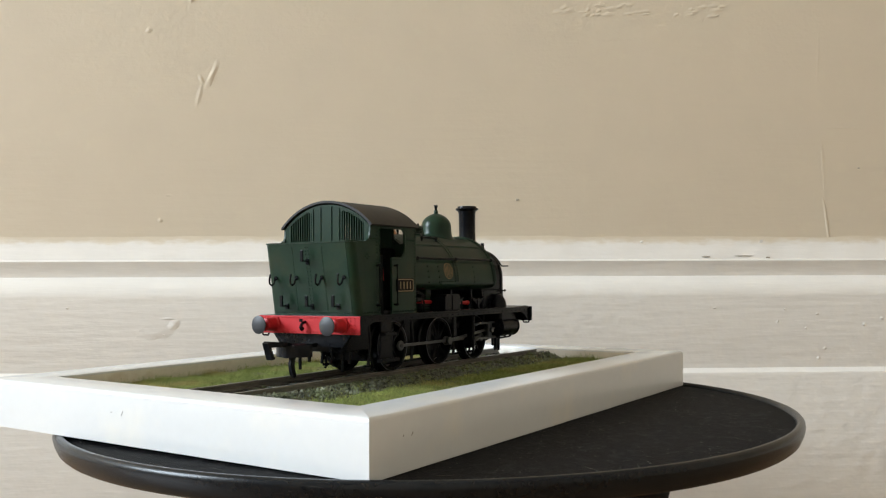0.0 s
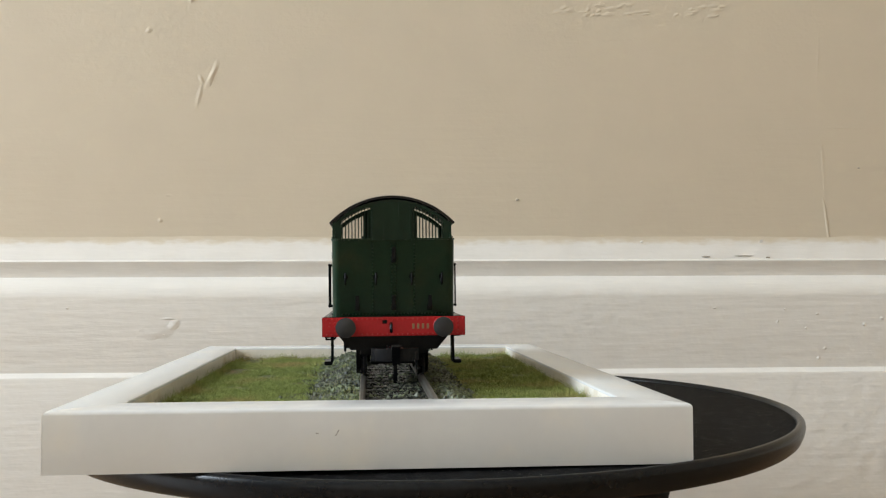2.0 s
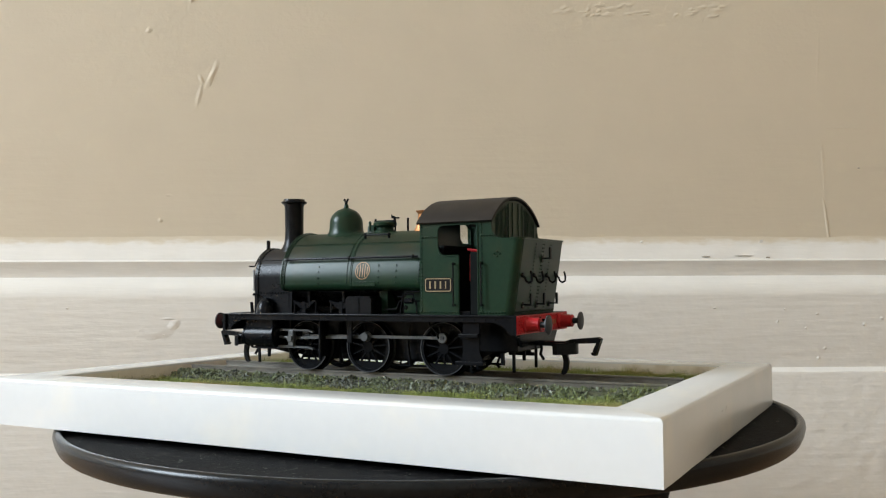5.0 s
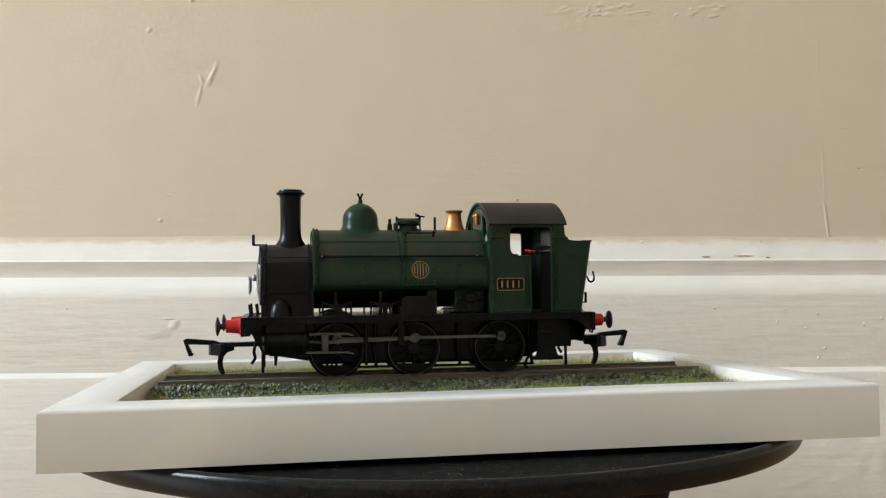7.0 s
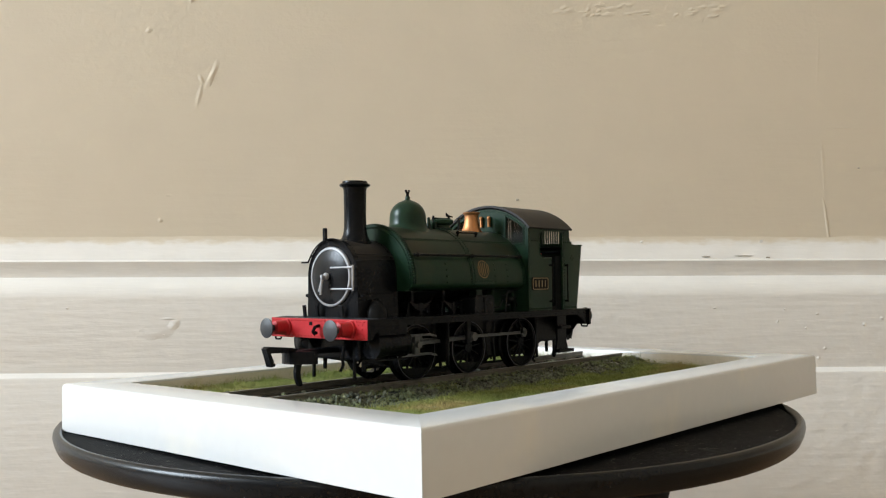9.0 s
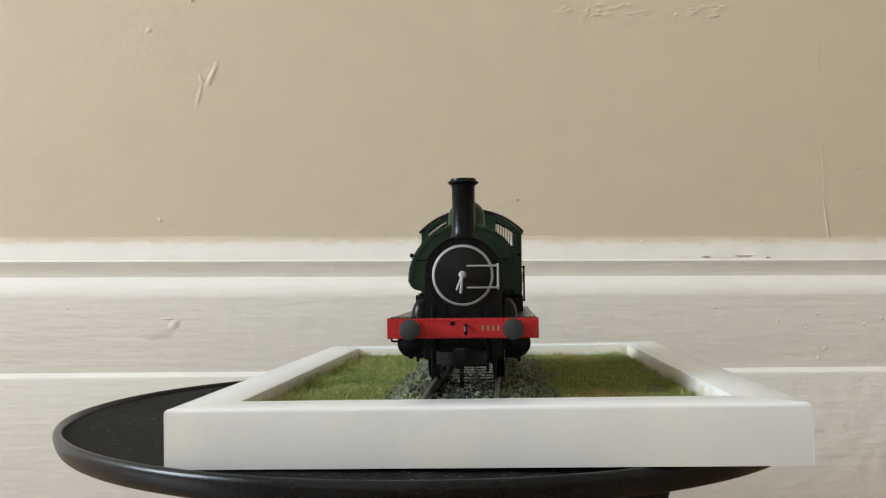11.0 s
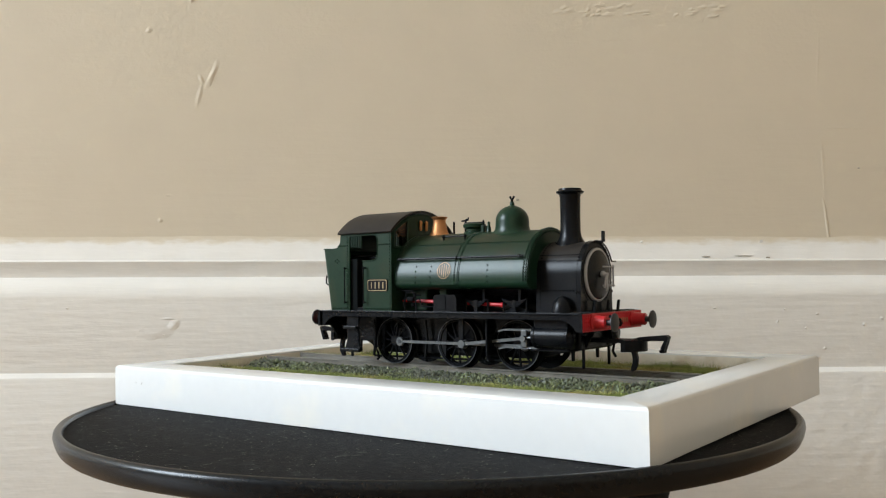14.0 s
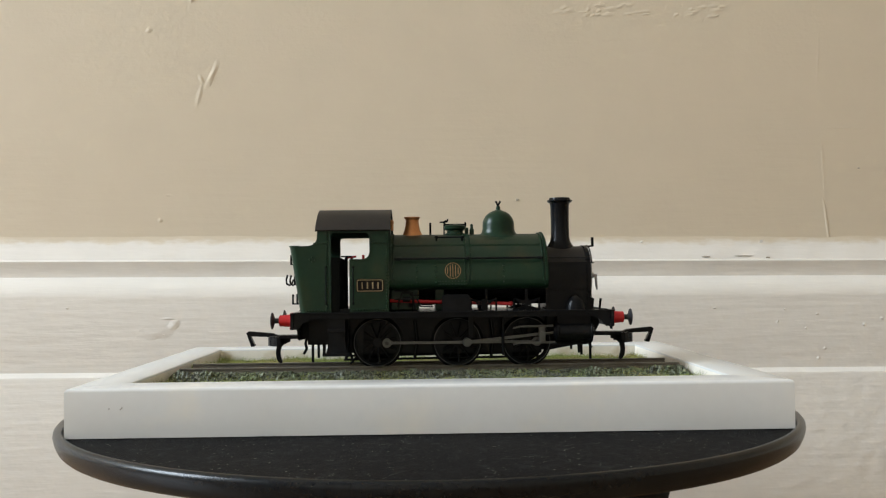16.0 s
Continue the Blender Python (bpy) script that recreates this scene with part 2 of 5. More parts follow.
def run(a, b, step):
    a, b = Vector(a), Vector(b)
    n = max(1, round((b - a).length / step))
    return [tuple(a.lerp(b, i / n)) for i in range(n + 1)]


def thing(name, label, category, group=""):
    ob = new(name)
    ob.empty_display_size = 0.01
    return tagged(ob, label=label, category=category, group=group)


# ---- the room: all but the north wall is unseen, added to bounce light ----
def plain(name, bm, material, label="", category="", kind="structure"):
    bmesh.ops.recalc_face_normals(bm, faces=bm.faces)
    me = bpy.data.meshes.new(name)
    bm.to_mesh(me)
    bm.free()
    me.materials.append(material)
    return tagged(new(name, me), label=label, category=category, kind=kind)


def slab(name, x0, x1, y0, y1, z0, z1, material, label):
    return plain(name, box(bmesh.new(), x0, x1, y0, y1, z0, z1), material, label)


WALL_TURN = pose(0, WALL_Y, 0, 0, 0, 2.0)
wall = slab("wall_north", -1.80, 1.45, 0.0, 0.12, 0.0, 2.4, M_WALL, "beige painted plaster wall with brush marks and drips")
wall.matrix_world = WALL_TURN
floor = slab("floor", -1.75, 1.40, -1.75, 0.47, -0.05, -0.001, M_FLOOR, "unseen warm brown floor, added for bounce light")
slab("ceiling", -1.75, 1.40, -1.75, 0.47, 2.4, 2.45, M_ROOM, "unseen pale ceiling, added for bounce light")
# south and east walls: added reflectors for the near and right faces
slab("wall_south", -1.75, 1.40, -1.75, -1.65, 0.0, 2.4, M_SOUTH, "unseen pale warm wall, added as fill reflector")
slab("wall_east", 1.30, 1.40, -1.65, 0.47, 0.0, 2.4, M_WARM, "unseen warm wall, added as fill reflector")
W = WIN
bm = bmesh.new()
for y0, y1, z0, z1 in ((-1.65, W["y0"], 0, 2.4), (W["y1"], 0.37, 0, 2.4), (W["y0"], W["y1"], 0, W["z0"]), (W["y0"], W["y1"], W["z1"], 2.4)):
    box(bm, W["x"] - 0.15, W["x"], y0, y1, z0, z1)
plain("wall_west", bm, M_ROOM, "plain plaster wall with a window opening")

# skirting board: profile in (depth from the wall, height)
E0 = EYE_Z
profile = [(0.006, 0.0), (-0.0165, 0.0), (-0.0165, E0 - 0.0436), (-0.0160, E0 - 0.0424), (-0.0140, E0 - 0.0412), (-0.0130, E0 - 0.0405),
           (-0.0130, E0 - 0.0065), (-0.0126, E0 - 0.0050), (-0.0115, E0 - 0.0025), (-0.0095, E0 - 0.0002), (-0.0065, E0 + 0.0020), (-0.0045, E0 + 0.0030),
           (-0.0045, E0 + 0.0060), (-0.0055, E0 + 0.0095), (-0.0056, E0 + 0.0103), (-0.0046, E0 + 0.0110), (0.006, E0 + 0.0128)]
sk = plain("skirting_board", prism(bmesh.new(), profile, "x", -1.61, 1.32), M_GLOSS, "off-white gloss painted moulded skirting board")
sk.matrix_world = WALL_TURN
smooth(sk, 28)
# the band of wall just over the skirting, brushed with the same white
bm = bmesh.new()
xs = np.arange(-0.45, 0.52, 0.004)
top = [(x, E0 + 0.0222 + 0.0007 * noise.noise(Vector((x * 60, 0, 3))) + 0.0008 * noise.noise(Vector((x * 14, 5, 0)))) for x in xs]
loops = []
for x, z in top:
    k = 0.0004 * noise.noise(Vector((x * 90, 2, 1)))
    loops.append([bm.verts.new(v) for v in ((x, -0.0004, z), (x, -0.0010, z - 0.0030), (x, -0.0024 + k, z - 0.0062), (x, -0.0042 + k * 0.5, E0 + 0.0106), (x, 0.002, E0 + 0.0104), (x, 0.002, z))])
for p0, p1 in zip(loops, loops[1:]):
    for j in range(6):
        bm.faces.new((p0[j], p0[(j + 1) % 6], p1[(j + 1) % 6], p1[j]))
bm.faces.new(loops[0])
bm.faces.new(loops[-1][::-1])
band = plain("painted_trim", bm, M_BAND, "uneven brushed band of off-white paint over the skirting")
band.matrix_world = WALL_TURN
smooth(band, 50)


def wall_mark(name, x, z, rx, rz, out, material, lean=0.0, host=None):
    """A soft blob of paint: a small patch that swells from the wall and runs out to nothing."""
    bm = bmesh.new()
    n = 14
    rows = []
    for i in range(n + 1):
        row = []
        for j in range(n + 1):
            u, v = 2.3 * (2 * i / n - 1), 2.3 * (2 * j / n - 1)
            k = 1 + 0.35 * noise.noise(Vector((u * 0.9 + x * 900, v * 0.9, z * 900)))
            d = u * u + v * v
            row.append(bm.verts.new((u * rx * 0.8 * k + v * lean * 0.8, -out * 0.55 * max(0.0, math.exp(-d * 0.8) - 0.05) + 0.00012, v * rz * 0.8 * k)))
        rows.append(row)
    for i in range(n):
        for j in range(n):
            bm.faces.new((rows[i][j], rows[i + 1][j], rows[i + 1][j + 1], rows[i][j + 1]))
    me = bpy.data.meshes.new(name)
    bm.to_mesh(me)
    bm.free()
    me.materials.append(material)
    ob = smooth(new(name, me), 80)
    ob.parent = host
    ob.matrix_basis = pose(x, (-0.0012 if z < E0 + 0.0215 else -0.0001) if host is wall else -0.0131, z)
    return ob


for x, z, rx, rz, out, lean in ((-0.134, 0.121, 0.0014, 0.0010, 0.0007, 0), (-0.1040, 0.1000, 0.0013, 0.0052, 0.0007, 0.0024), (-0.1092, 0.0975, 0.0010, 0.0020, 0.0006, -0.0008), (-0.1100, 0.0900, 0.0012, 0.0046, 0.0005, 0.0008),
                                (-0.128, 0.030, 0.0010, 0.0010, 0.0006, 0), (-0.124, 0.042, 0.0016, 0.0006, 0.0004, 0), (-0.114, 0.136, 0.0012, 0.0010, 0.001, 0),
                                (0.1955, 0.029, 0.0007, 0.0130, 0.0005, -0.0016), (0.205, 0.076, 0.0120, 0.0006, 0.0002, -0.003),
                                (0.1925, 0.108, 0.0008, 0.0200, 0.00018, 0.0010), (0.1940, 0.060, 0.0009, 0.0120, 0.00020, -0.0006), (0.150, 0.086, 0.0180, 0.0012, 0.00012, 0.004),
                                (0.1430, 0.0118, 0.0060, 0.0005, 0.0009, 0), (0.1560, 0.0124, 0.0050, 0.0005, 0.0010, 0.0006), (0.1720, 0.0116, 0.0060, 0.0004, 0.0008, 0), (0.1600, 0.0150, 0.0004, 0.0030, 0.0008, 0.0012)):
    wall_mark("paint_drip", x, E0 + z, rx, rz, out, M_WALL if z > 0.022 else M_GLOSS, lean, wall)
rnd = random.Random(4)
for x, z, rx, rz in ((0.1030, 0.0195, 0.0008, 0.0008), (0.1605, 0.0180, 0.0006, 0.0015), (0.1683, 0.0180, 0.0005, 0.0012)):
    bm = bmesh.new()
    bmesh.ops.create_icosphere(bm, subdivisions=2, radius=1.0)
    for v in bm.verts:
        v.co = Vector((v.co.x * rx, v.co.y * 0.0005, v.co.z * rz)) * (1 + 0.3 * noise.noise(v.co * 1.5 + Vector((x * 500, 0, 0))))
    me = bpy.data.meshes.new("paint_drip")
    bm.to_mesh(me)
    bm.free()
    me.materials.append(M_GLOSS)
    ob = smooth(new("paint_drip", me), 80)
    ob.parent = wall
    ob.matrix_basis = pose(x, -0.0007 - max(0.0, 0.0175 - z) * 0.55, E0 + z)
# a dark speck on the wall and gaps where the paint has lifted over the skirting
for x, z, rx, rz, dep in ((0.0425, 0.0400, 0.0009, 0.0006, -0.0001), (0.2120, 0.0560, 0.0006, 0.0004, -0.0001), (0.1335, 0.0122, 0.0022, 0.00035, -0.0040), (0.1520, 0.0126, 0.0042, 0.00025, -0.0039), (0.1640, 0.0118, 0.0012, 0.0004, -0.0040)):
    bm = bmesh.new()
    bmesh.ops.create_icosphere(bm, subdivisions=2, radius=1.0)
    for v in bm.verts:
        v.co = Vector((v.co.x * rx, v.co.y * 0.0002, v.co.z * rz)) * (1 + 0.4 * noise.noise(v.co * 2 + Vector((x * 500, 0, 0))))
    me = bpy.data.meshes.new("dirt_speck")
    bm.to_mesh(me)
    bm.free()
    me.materials.append(M_SMUDGE)
    ob = smooth(new("dirt_speck", me), 80)
    ob.parent = wall
    ob.matrix_basis = pose(x, dep, E0 + z)
for i in range(34):
    wall_mark("paint_drip", rnd.uniform(0.062, 0.150), E0 + 0.1335 + rnd.uniform(-0.003, 0.003), rnd.uniform(0.0010, 0.0030), rnd.uniform(0.0006, 0.0012), 0.0005, M_WALL, 0.0005, wall)
for x, z, r in ((-0.166, -0.011, 0.0009), (0.187, -0.0315, 0.0012), (0.196, -0.055, 0.0010), (-0.1225, -0.0235, 0.0009), (0.168, -0.013, 0.0008), (0.178, -0.022, 0.0009)):
    wall_mark("paint_drip", x, E0 + z, r * 0.7, r * 0.6, 0.0005, M_GLOSS, 0, sk)
for i in range(14):
    wall_mark("paint_drip", rnd.uniform(0.11, 0.22), E0 - rnd.uniform(0.012, 0.085), rnd.uniform(0.0004, 0.0009), rnd.uniform(0.0004, 0.0008), 0.0006, M_GLOSS, 0, sk)
wall_mark("paint_drip", -0.1265, E0 - 0.0225, 0.0060, 0.0026, 0.0006, M_GLOSS, 0.001, sk)
wall_mark("paint_drip", -0.1180, E0 - 0.0190, 0.0022, 0.0022, 0.0007, M_GLOSS, 0.0012, sk)
wall_mark("paint_drip", -0.1205, E0 - 0.0160, 0.0030, 0.0005, 0.0005, M_GLOSS, 0.0004, sk)

# ---- turntable ----
TILT = Matrix.Translation((0, 0, EYE_Z)) @ pose(0, 0, 0, 0, -0.437, 0)


def turned(t, x=0.0, y=0.0, z=0.0, rx=0.0):
    """A place on the turning platter at t seconds; z from the height of the lens."""
    return TILT @ Matrix.Translation((0, AXIS, 0)) @ pose(0, 0, 0, 0, 0, 55.94 + 19.0355 * t) @ pose(x * MM, y * MM, z * MM, rx)


turntable = thing("turntable", "round black plastic turntable with a raised glossy rim", "turntable")
turntable.matrix_world = pose(0, AXIS, 0)
bm = lathe(bmesh.new(), [(70, 0), (72, 2), (70, 46), (72, 54), (75.5, 60), (78.5, 63.4), (79, 64.2), (30, 64.4)], seg=72)
smooth(part("base", bm, M_FOOT, turntable, "matt black plastic foot"), 40)
platter = new("platter")
platter.empty_display_size = 0.01
platter.parent = turntable
bm = lathe(bmesh.new(), [(30, -45), (80, -44.6), (98, -43.8), (102.6, -43.3), (104.2, -42.9), (105.0, -42.2), (105.8, -40.4), (106.15, -38.9), (106.0, -37.9), (105.5, -37.3), (104.8, -37.1), (104.2, -37.3), (103.8, -37.9), (103.5, -38.5), (103.2, -40)], seg=128, cap=False)
smooth(part("rim", bm, M_RIM, platter, "glossy black plastic rim"), 40)
bm = lathe(bmesh.new(), [(0.5, -43), (101.0, -43), (103.6, -38.3), (0.5, -38.3)], seg=96)
part("top_plate", bm, M_FELT, platter, "matt black dusty top")
bm = bmesh.new()
for i in range(7000):
    r, a = 101 * math.sqrt(rnd.random()), rnd.uniform(0, 6.283)
    s = rnd.choice((0.05, 0.06, 0.07, 0.08, 0.1, 0.18))
    d = rnd.uniform(0, 3.14)
    c = Vector((r * math.cos(a), r * math.sin(a), -38.22))
    u = Vector((math.cos(d), math.sin(d), 0)) * s * rnd.uniform(1, 3)
    w = Vector((-math.sin(d), math.cos(d), 0)) * s * 0.6
    bm.faces.new([bm.verts.new(c + q + Vector((0, 0, k))) for q, k in ((-u, 0), (-w, 0.05), (u, 0.02), (w, 0.08))])
for i in range(150):
    r, a = 100 * math.sqrt(rnd.random()), rnd.uniform(0, 6.283)
    x, y, d, bend = r * math.cos(a), r * math.sin(a), rnd.uniform(0, 6.283), rnd.uniform(-0.5, 0.5)
    fibre = []
    for k in range(7):
        fibre.append([bm.verts.new((x - math.sin(d) * q, y + math.cos(d) * q, -38.2 + abs(q))) for q in (-0.045, 0.045)])
        x, y, d = x + 0.6 * math.cos(d), y + 0.6 * math.sin(d), d + bend
    for p0, p1 in zip(fibre, fibre[1:]):
        bm.faces.new((p0[0], p1[0], p1[1], p0[1]))
part("dust", bm, M_DUST, platter, "pale dust flecks", kind="stuff")

# ---- picture frame ----
FC = (0.0, 17.4)      # frame's middle on the platter
picture_frame = thing("picture_frame", "white lacquered wooden box frame lying flat round a model landscape", "picture frame")
HX, HY, BW = 92.2, 65.4, 12.6


def frame_side(length, width):
    """One mitred side along x, its outer face at y = 0, top at z = 0."""
    bm = bmesh.new()
    sec = [(0.0, -12.4), (0.0, -0.9), (0.15, -0.45), (0.45, -0.15), (0.9, 0.0), (width - 0.7, 0.0), (width - 0.2, -0.2), (width, -0.7), (width, -8.0), (width + 4.0, -8.0), (width + 4.0, -12.4)]
    n = 24
    rings = []
    for i in range(n + 1):
        k = 2 * i / n - 1
        rings.append([bm.verts.new((k * (length - y), y + 0.05 * math.sin(i * 1.3 + length), z)) for y, z in sec])
    for a, b in zip(rings, rings[1:]):
        for j in range(len(sec)):
            m = (j + 1) % len(sec)
            bm.faces.new((a[j], a[m], b[m], b[j]))
    bm.faces.new(rings[0])
    bm.faces.new(rings[-1][::-1])
    return bm


def rebate(ob):
    """The inner faces under the top edge are bare and stained."""
    ob.data.materials.append(M_INNER)
    for poly in ob.data.polygons:
        if poly.center.y > (BW - 0.25) * MM and poly.center.z < -0.6 * MM:
            poly.material_index = 1
    return ob


for length, away, rz in ((HX, HY, 0), (HX, HY, 180), (HY, HX, 90), (HY, HX, 270)):
    ob = rebate(smooth(part("frame_side", frame_side(length - 0.01, BW), M_FRAME, picture_frame), 40))
    ob.matrix_basis = pose(0, 0, 0, 0, 0, rz) @ pose(0, -away * MM, 0)
bm = box(bmesh.new(), -HX + 5, HX - 5, -HY + 5, HY - 5, -12.3, -9.5)
part("backing_board", bm, M_SLEEPER, picture_frame, "dark backing board")
# scuffs on the outer faces
for x, y, rz, w, h in ((-92.25, 8.0, 30, 0.22, 1.4), (-92.25, 12.0, 0, 0.6, 0.2), (-78.0, -65.45, 40, 0.3, 0.9), (-81.0, -65.45, 10, 0.3, 0.4)):
    bm = bmesh.new()
    box(bm, -w / 2 if y < -60 else -0.02, w / 2 if y < -60 else 0.02, -0.02 if y < -60 else -w / 2, 0.02 if y < -60 else w / 2, -h / 2, h / 2)
    ob = part("scuff", bm, M_SCUFF, picture_frame, "small dark scuff mark")
    ob.matrix_basis = pose(x * MM, y * MM, -5.0 * MM, rz if y > -60 else 0, rz if y < -60 else 0, 0)

# ---- the model landscape: z = 0 at rail top ----
LX, LY = HX - BW - 0.4, HY - BW - 0.4
YC = 5.0              # the frame's middle seen from the track


def ground_z(x, y):
    edge = min(LX - abs(x), LY - abs(y - YC))
    h = -3.5 - 0.5 * noise.noise(Vector((x * 0.05, y * 0.05, 0))) - 0.35 * noise.noise(Vector((x * 0.3, y * 0.3, 4)))
    if abs(y) < 19:
        k = min(1.0, (19 - abs(y)) / 5)
        h = h * (1 - k) + k * (-2.0 + 0.12 * noise.noise(Vector((x * 0.9, y * 0.9, 7))))
    return h - max(0, 2.0 - edge) * 0.15


landscape = thing("model_landscape", "model landscape base of earth with static grass and ballast", "landscape")
bm = bmesh.new()
NX, NY = 150, 100
grid = [[bm.verts.new((-LX + 2 * LX * i / NX, YC - LY + 2 * LY * j / NY, ground_z(-LX + 2 * LX * i / NX, YC - LY + 2 * LY * j / NY))) for j in range(NY + 1)] for i in range(NX + 1)]
for i in range(NX):
    for j in range(NY):
        bm.faces.new((grid[i][j], grid[i + 1][j], grid[i + 1][j + 1], grid[i][j + 1]))
low = [bm.verts.new((sx * LX, YC + sy * LY, -10.5)) for sx, sy in ((-1, -1), (1, -1), (1, 1), (-1, 1))]
rims = ([grid[i][0] for i in range(NX + 1)], [grid[NX][j] for j in range(NY + 1)], [grid[i][NY] for i in range(NX, -1, -1)], [grid[0][j] for j in range(NY, -1, -1)])
for k, rim in enumerate(rims):
    bm.faces.new(rim[::-1] + [low[k], low[(k + 1) % 4]])
bm.faces.new(low[::-1])
ground = part("ground", bm, M_SOIL, landscape, "brown-green scattered earth")
ground.data.materials.append(M_BED)
ground.data.materials.append(M_GRAVEL)
for poly in ground.data.polygons:
    poly.material_index = 1 if abs(poly.center.y) < 9.0 * MM else 2 if abs(poly.center.y) < 18.2 * MM else 0


def grass(name, n, seed):
    r = random.Random(seed)
    verts, faces = [], []
    made = 0
    while made < n:
        x, y = r.uniform(-LX, LX), YC + r.uniform(-LY, LY)
        d = abs(y) - (21.5 if y > 0 else 19.0) + 2.5 * noise.noise(Vector((x * 0.12, y * 0.1, 9)))
        if abs(y) < 9.4 or (d < 4 and r.random() > max((0.4 if x < -64 and y > 9.4 else 0.05) + 0.35 * max(0.0, noise.noise(Vector((x * 0.16, y * 0.3, 33)))), d / 4)):
            continue
        dens = noise.noise(Vector((x * 0.09, y * 0.09, 2)))
        if r.random() > 0.72 + 1.5 * dens:
            continue
        h = r.uniform(0.5, 1.25) * (1 + 0.5 * noise.noise(Vector((x * 0.2, y * 0.2, 5))))
        edge = min(LX - abs(x), LY - abs(y - YC))
        if r.random() < (0.30 if x < -62 and 8 < y < 24 else 0.20 if edge < 5 else 0.02):
            h *= r.uniform(1.6, 2.6)
        a, lean = r.uniform(0, 6.283), r.uniform(0.2, 1.6)
        w = r.uniform(0.028, 0.058)
        z = ground_z(x, y) - 0.1
        ux, uy = math.cos(a) * w, math.sin(a) * w
        lx, ly = -math.sin(a) * lean * h * 0.5, math.cos(a) * lean * h * 0.5
        tx, ty = max(-LX, min(LX, x + lx * 1.6)), max(YC - LY, min(YC + LY, y + ly * 1.6))
        b = len(verts)
        verts += [(x - ux, y - uy, z), (x + ux, y + uy, z), (x + ux * 0.7 + lx * 0.5, y + uy * 0.7 + ly * 0.5, z + h * 0.6), (x - ux * 0.7 + lx * 0.5, y - uy * 0.7 + ly * 0.5, z + h * 0.6), (tx, ty, z + h)]
        faces += [(b, b + 1, b + 2, b + 3), (b + 3, b + 2, b + 4)]
        made += 1
    me = bpy.data.meshes.new(name)
    me.from_pydata([(x * MM, y * MM, z * MM) for x, y, z in verts], [], faces)
    me.materials.append(M_GRASS)
    return tagged(new(name, me), label="short green and straw static grass beside the track", category="grass", kind="stuff")


field_grass = grass("grass", 210000, 7)


def ballast(name, n, seed):
    r = random.Random(seed)
    verts, faces = [], []
    oct_f = ((0, 2, 4), (2, 1, 4), (1, 3, 4), (3, 0, 4), (2, 0, 5), (1, 2, 5), (3, 1, 5), (0, 3, 5))
    for i in range(n):
        x = r.uniform(-LX + 0.6, LX - 0.6)
        y = r.choice((-1, 1)) * (r.uniform(9.2, 18.5) if r.random() < 0.75 else abs(r.gauss(17.0, 2.6))) if r.random() < 0.965 else r.uniform(-7.6, 7.6)
        if y > 9.2:
            y = 9.2 + (y - 9.2) * 1.35
        if abs(abs(y) - 8.25) < 0.9:
            continue
        clump = noise.noise(Vector((x * 0.17, y * 0.26, 21))) + 0.5 * noise.noise(Vector((x * 0.5, y * 0.5, 3)))
        if abs(y) > 9 and r.random() > 0.55 + 1.3 * clump:
            continue
        s = r.uniform(0.16, 0.46) * (1.9 if r.random() < 0.12 else 1)
        z = ground_z(x, y) + s * 0.35 + 1.9 * r.random() * max(0, clump - 0.08) * max(0, 1 - abs(abs(y) - 13) / 4) - (0.25 if abs(y) < 8 else 0)
        rot = Euler((r.uniform(0, 6), r.uniform(0, 6), r.uniform(0, 6))).to_matrix()
        b = len(verts)
        for q in ((1, 0, 0), (-1, 0, 0), (0, 1, 0), (0, -1, 0), (0, 0, 1), (0, 0, -1)):
            v = rot @ (Vector(q) * s * r.uniform(0.7, 1.2))
            verts.append(((x + v.x) * MM, (y + v.y) * MM, (z + v.z) * MM))
        faces += [tuple(b + k for k in f) for f in oct_f]
    for i in range(500):
        x, y = r.choice((-1, 1)) * r.uniform(66, LX - 1.2), r.choice((-1, 1)) * r.uniform(9.4, 17)
        s = r.uniform(0.4, 0.9)
        z = ground_z(x, y) + r.uniform(0, 1.0)
        b = len(verts)
        for q in ((1, 0, 0), (-1, 0, 0), (0, 1, 0), (0, -1, 0), (0, 0, 1), (0, 0, -1)):
            v = Vector(q) * s * r.uniform(0.6, 1.2)
            verts.append(((x + v.x) * MM, (y + v.y) * MM, (z + v.z) * MM))
        faces += [tuple(b + k for k in f) for f in oct_f]
    me = bpy.data.meshes.new(name)
    me.from_pydata(verts, [], faces)
    me.materials.append(M_BALLAST)
    return tagged(new(name, me), label="grey and green-tinted fine ballast along the track", category="ballast", kind="stuff")


stones = ballast("ballast", 48000, 11)

track = thing("railway_track", "weathered model railway track with rusty rails on dark sleepers", "track")
TX = 77.5
for y in (-8.25, 8.25):
    bm = prism(bmesh.new(), [(y - 0.75, -2.0), (y + 0.75, -2.0), (y + 0.75, -1.75), (y + 0.2, -1.5), (y + 0.2, -0.65), (y + 0.45, -0.45), (y + 0.45, -0.05), (y + 0.35, 0.0), (y - 0.35, 0.0), (y - 0.45, -0.05), (y - 0.45, -0.45), (y - 0.2, -0.65), (y - 0.2, -1.5), (y - 0.75, -1.75)], "x", -TX, TX)
    part("rail", bm, M_RAIL, track)
bm = box(bmesh.new(), -1.6, 1.6, -15.0, 15.0, -3.4, -1.85, 0.12)
first = part("sleeper", bm, M_SLEEPER, track)
first.matrix_basis = pose(-74.0 * MM, 0, 0)
for i in range(1, 19):
    ob = new("sleeper", first.data)
    ob.parent = track
    ob.matrix_basis = pose((-74.0 + i * 8.2) * MM, rnd.uniform(-0.3, 0.3) * MM, rnd.uniform(-0.05, 0.05) * MM, 0, 0, rnd.uniform(-0.6, 0.6))

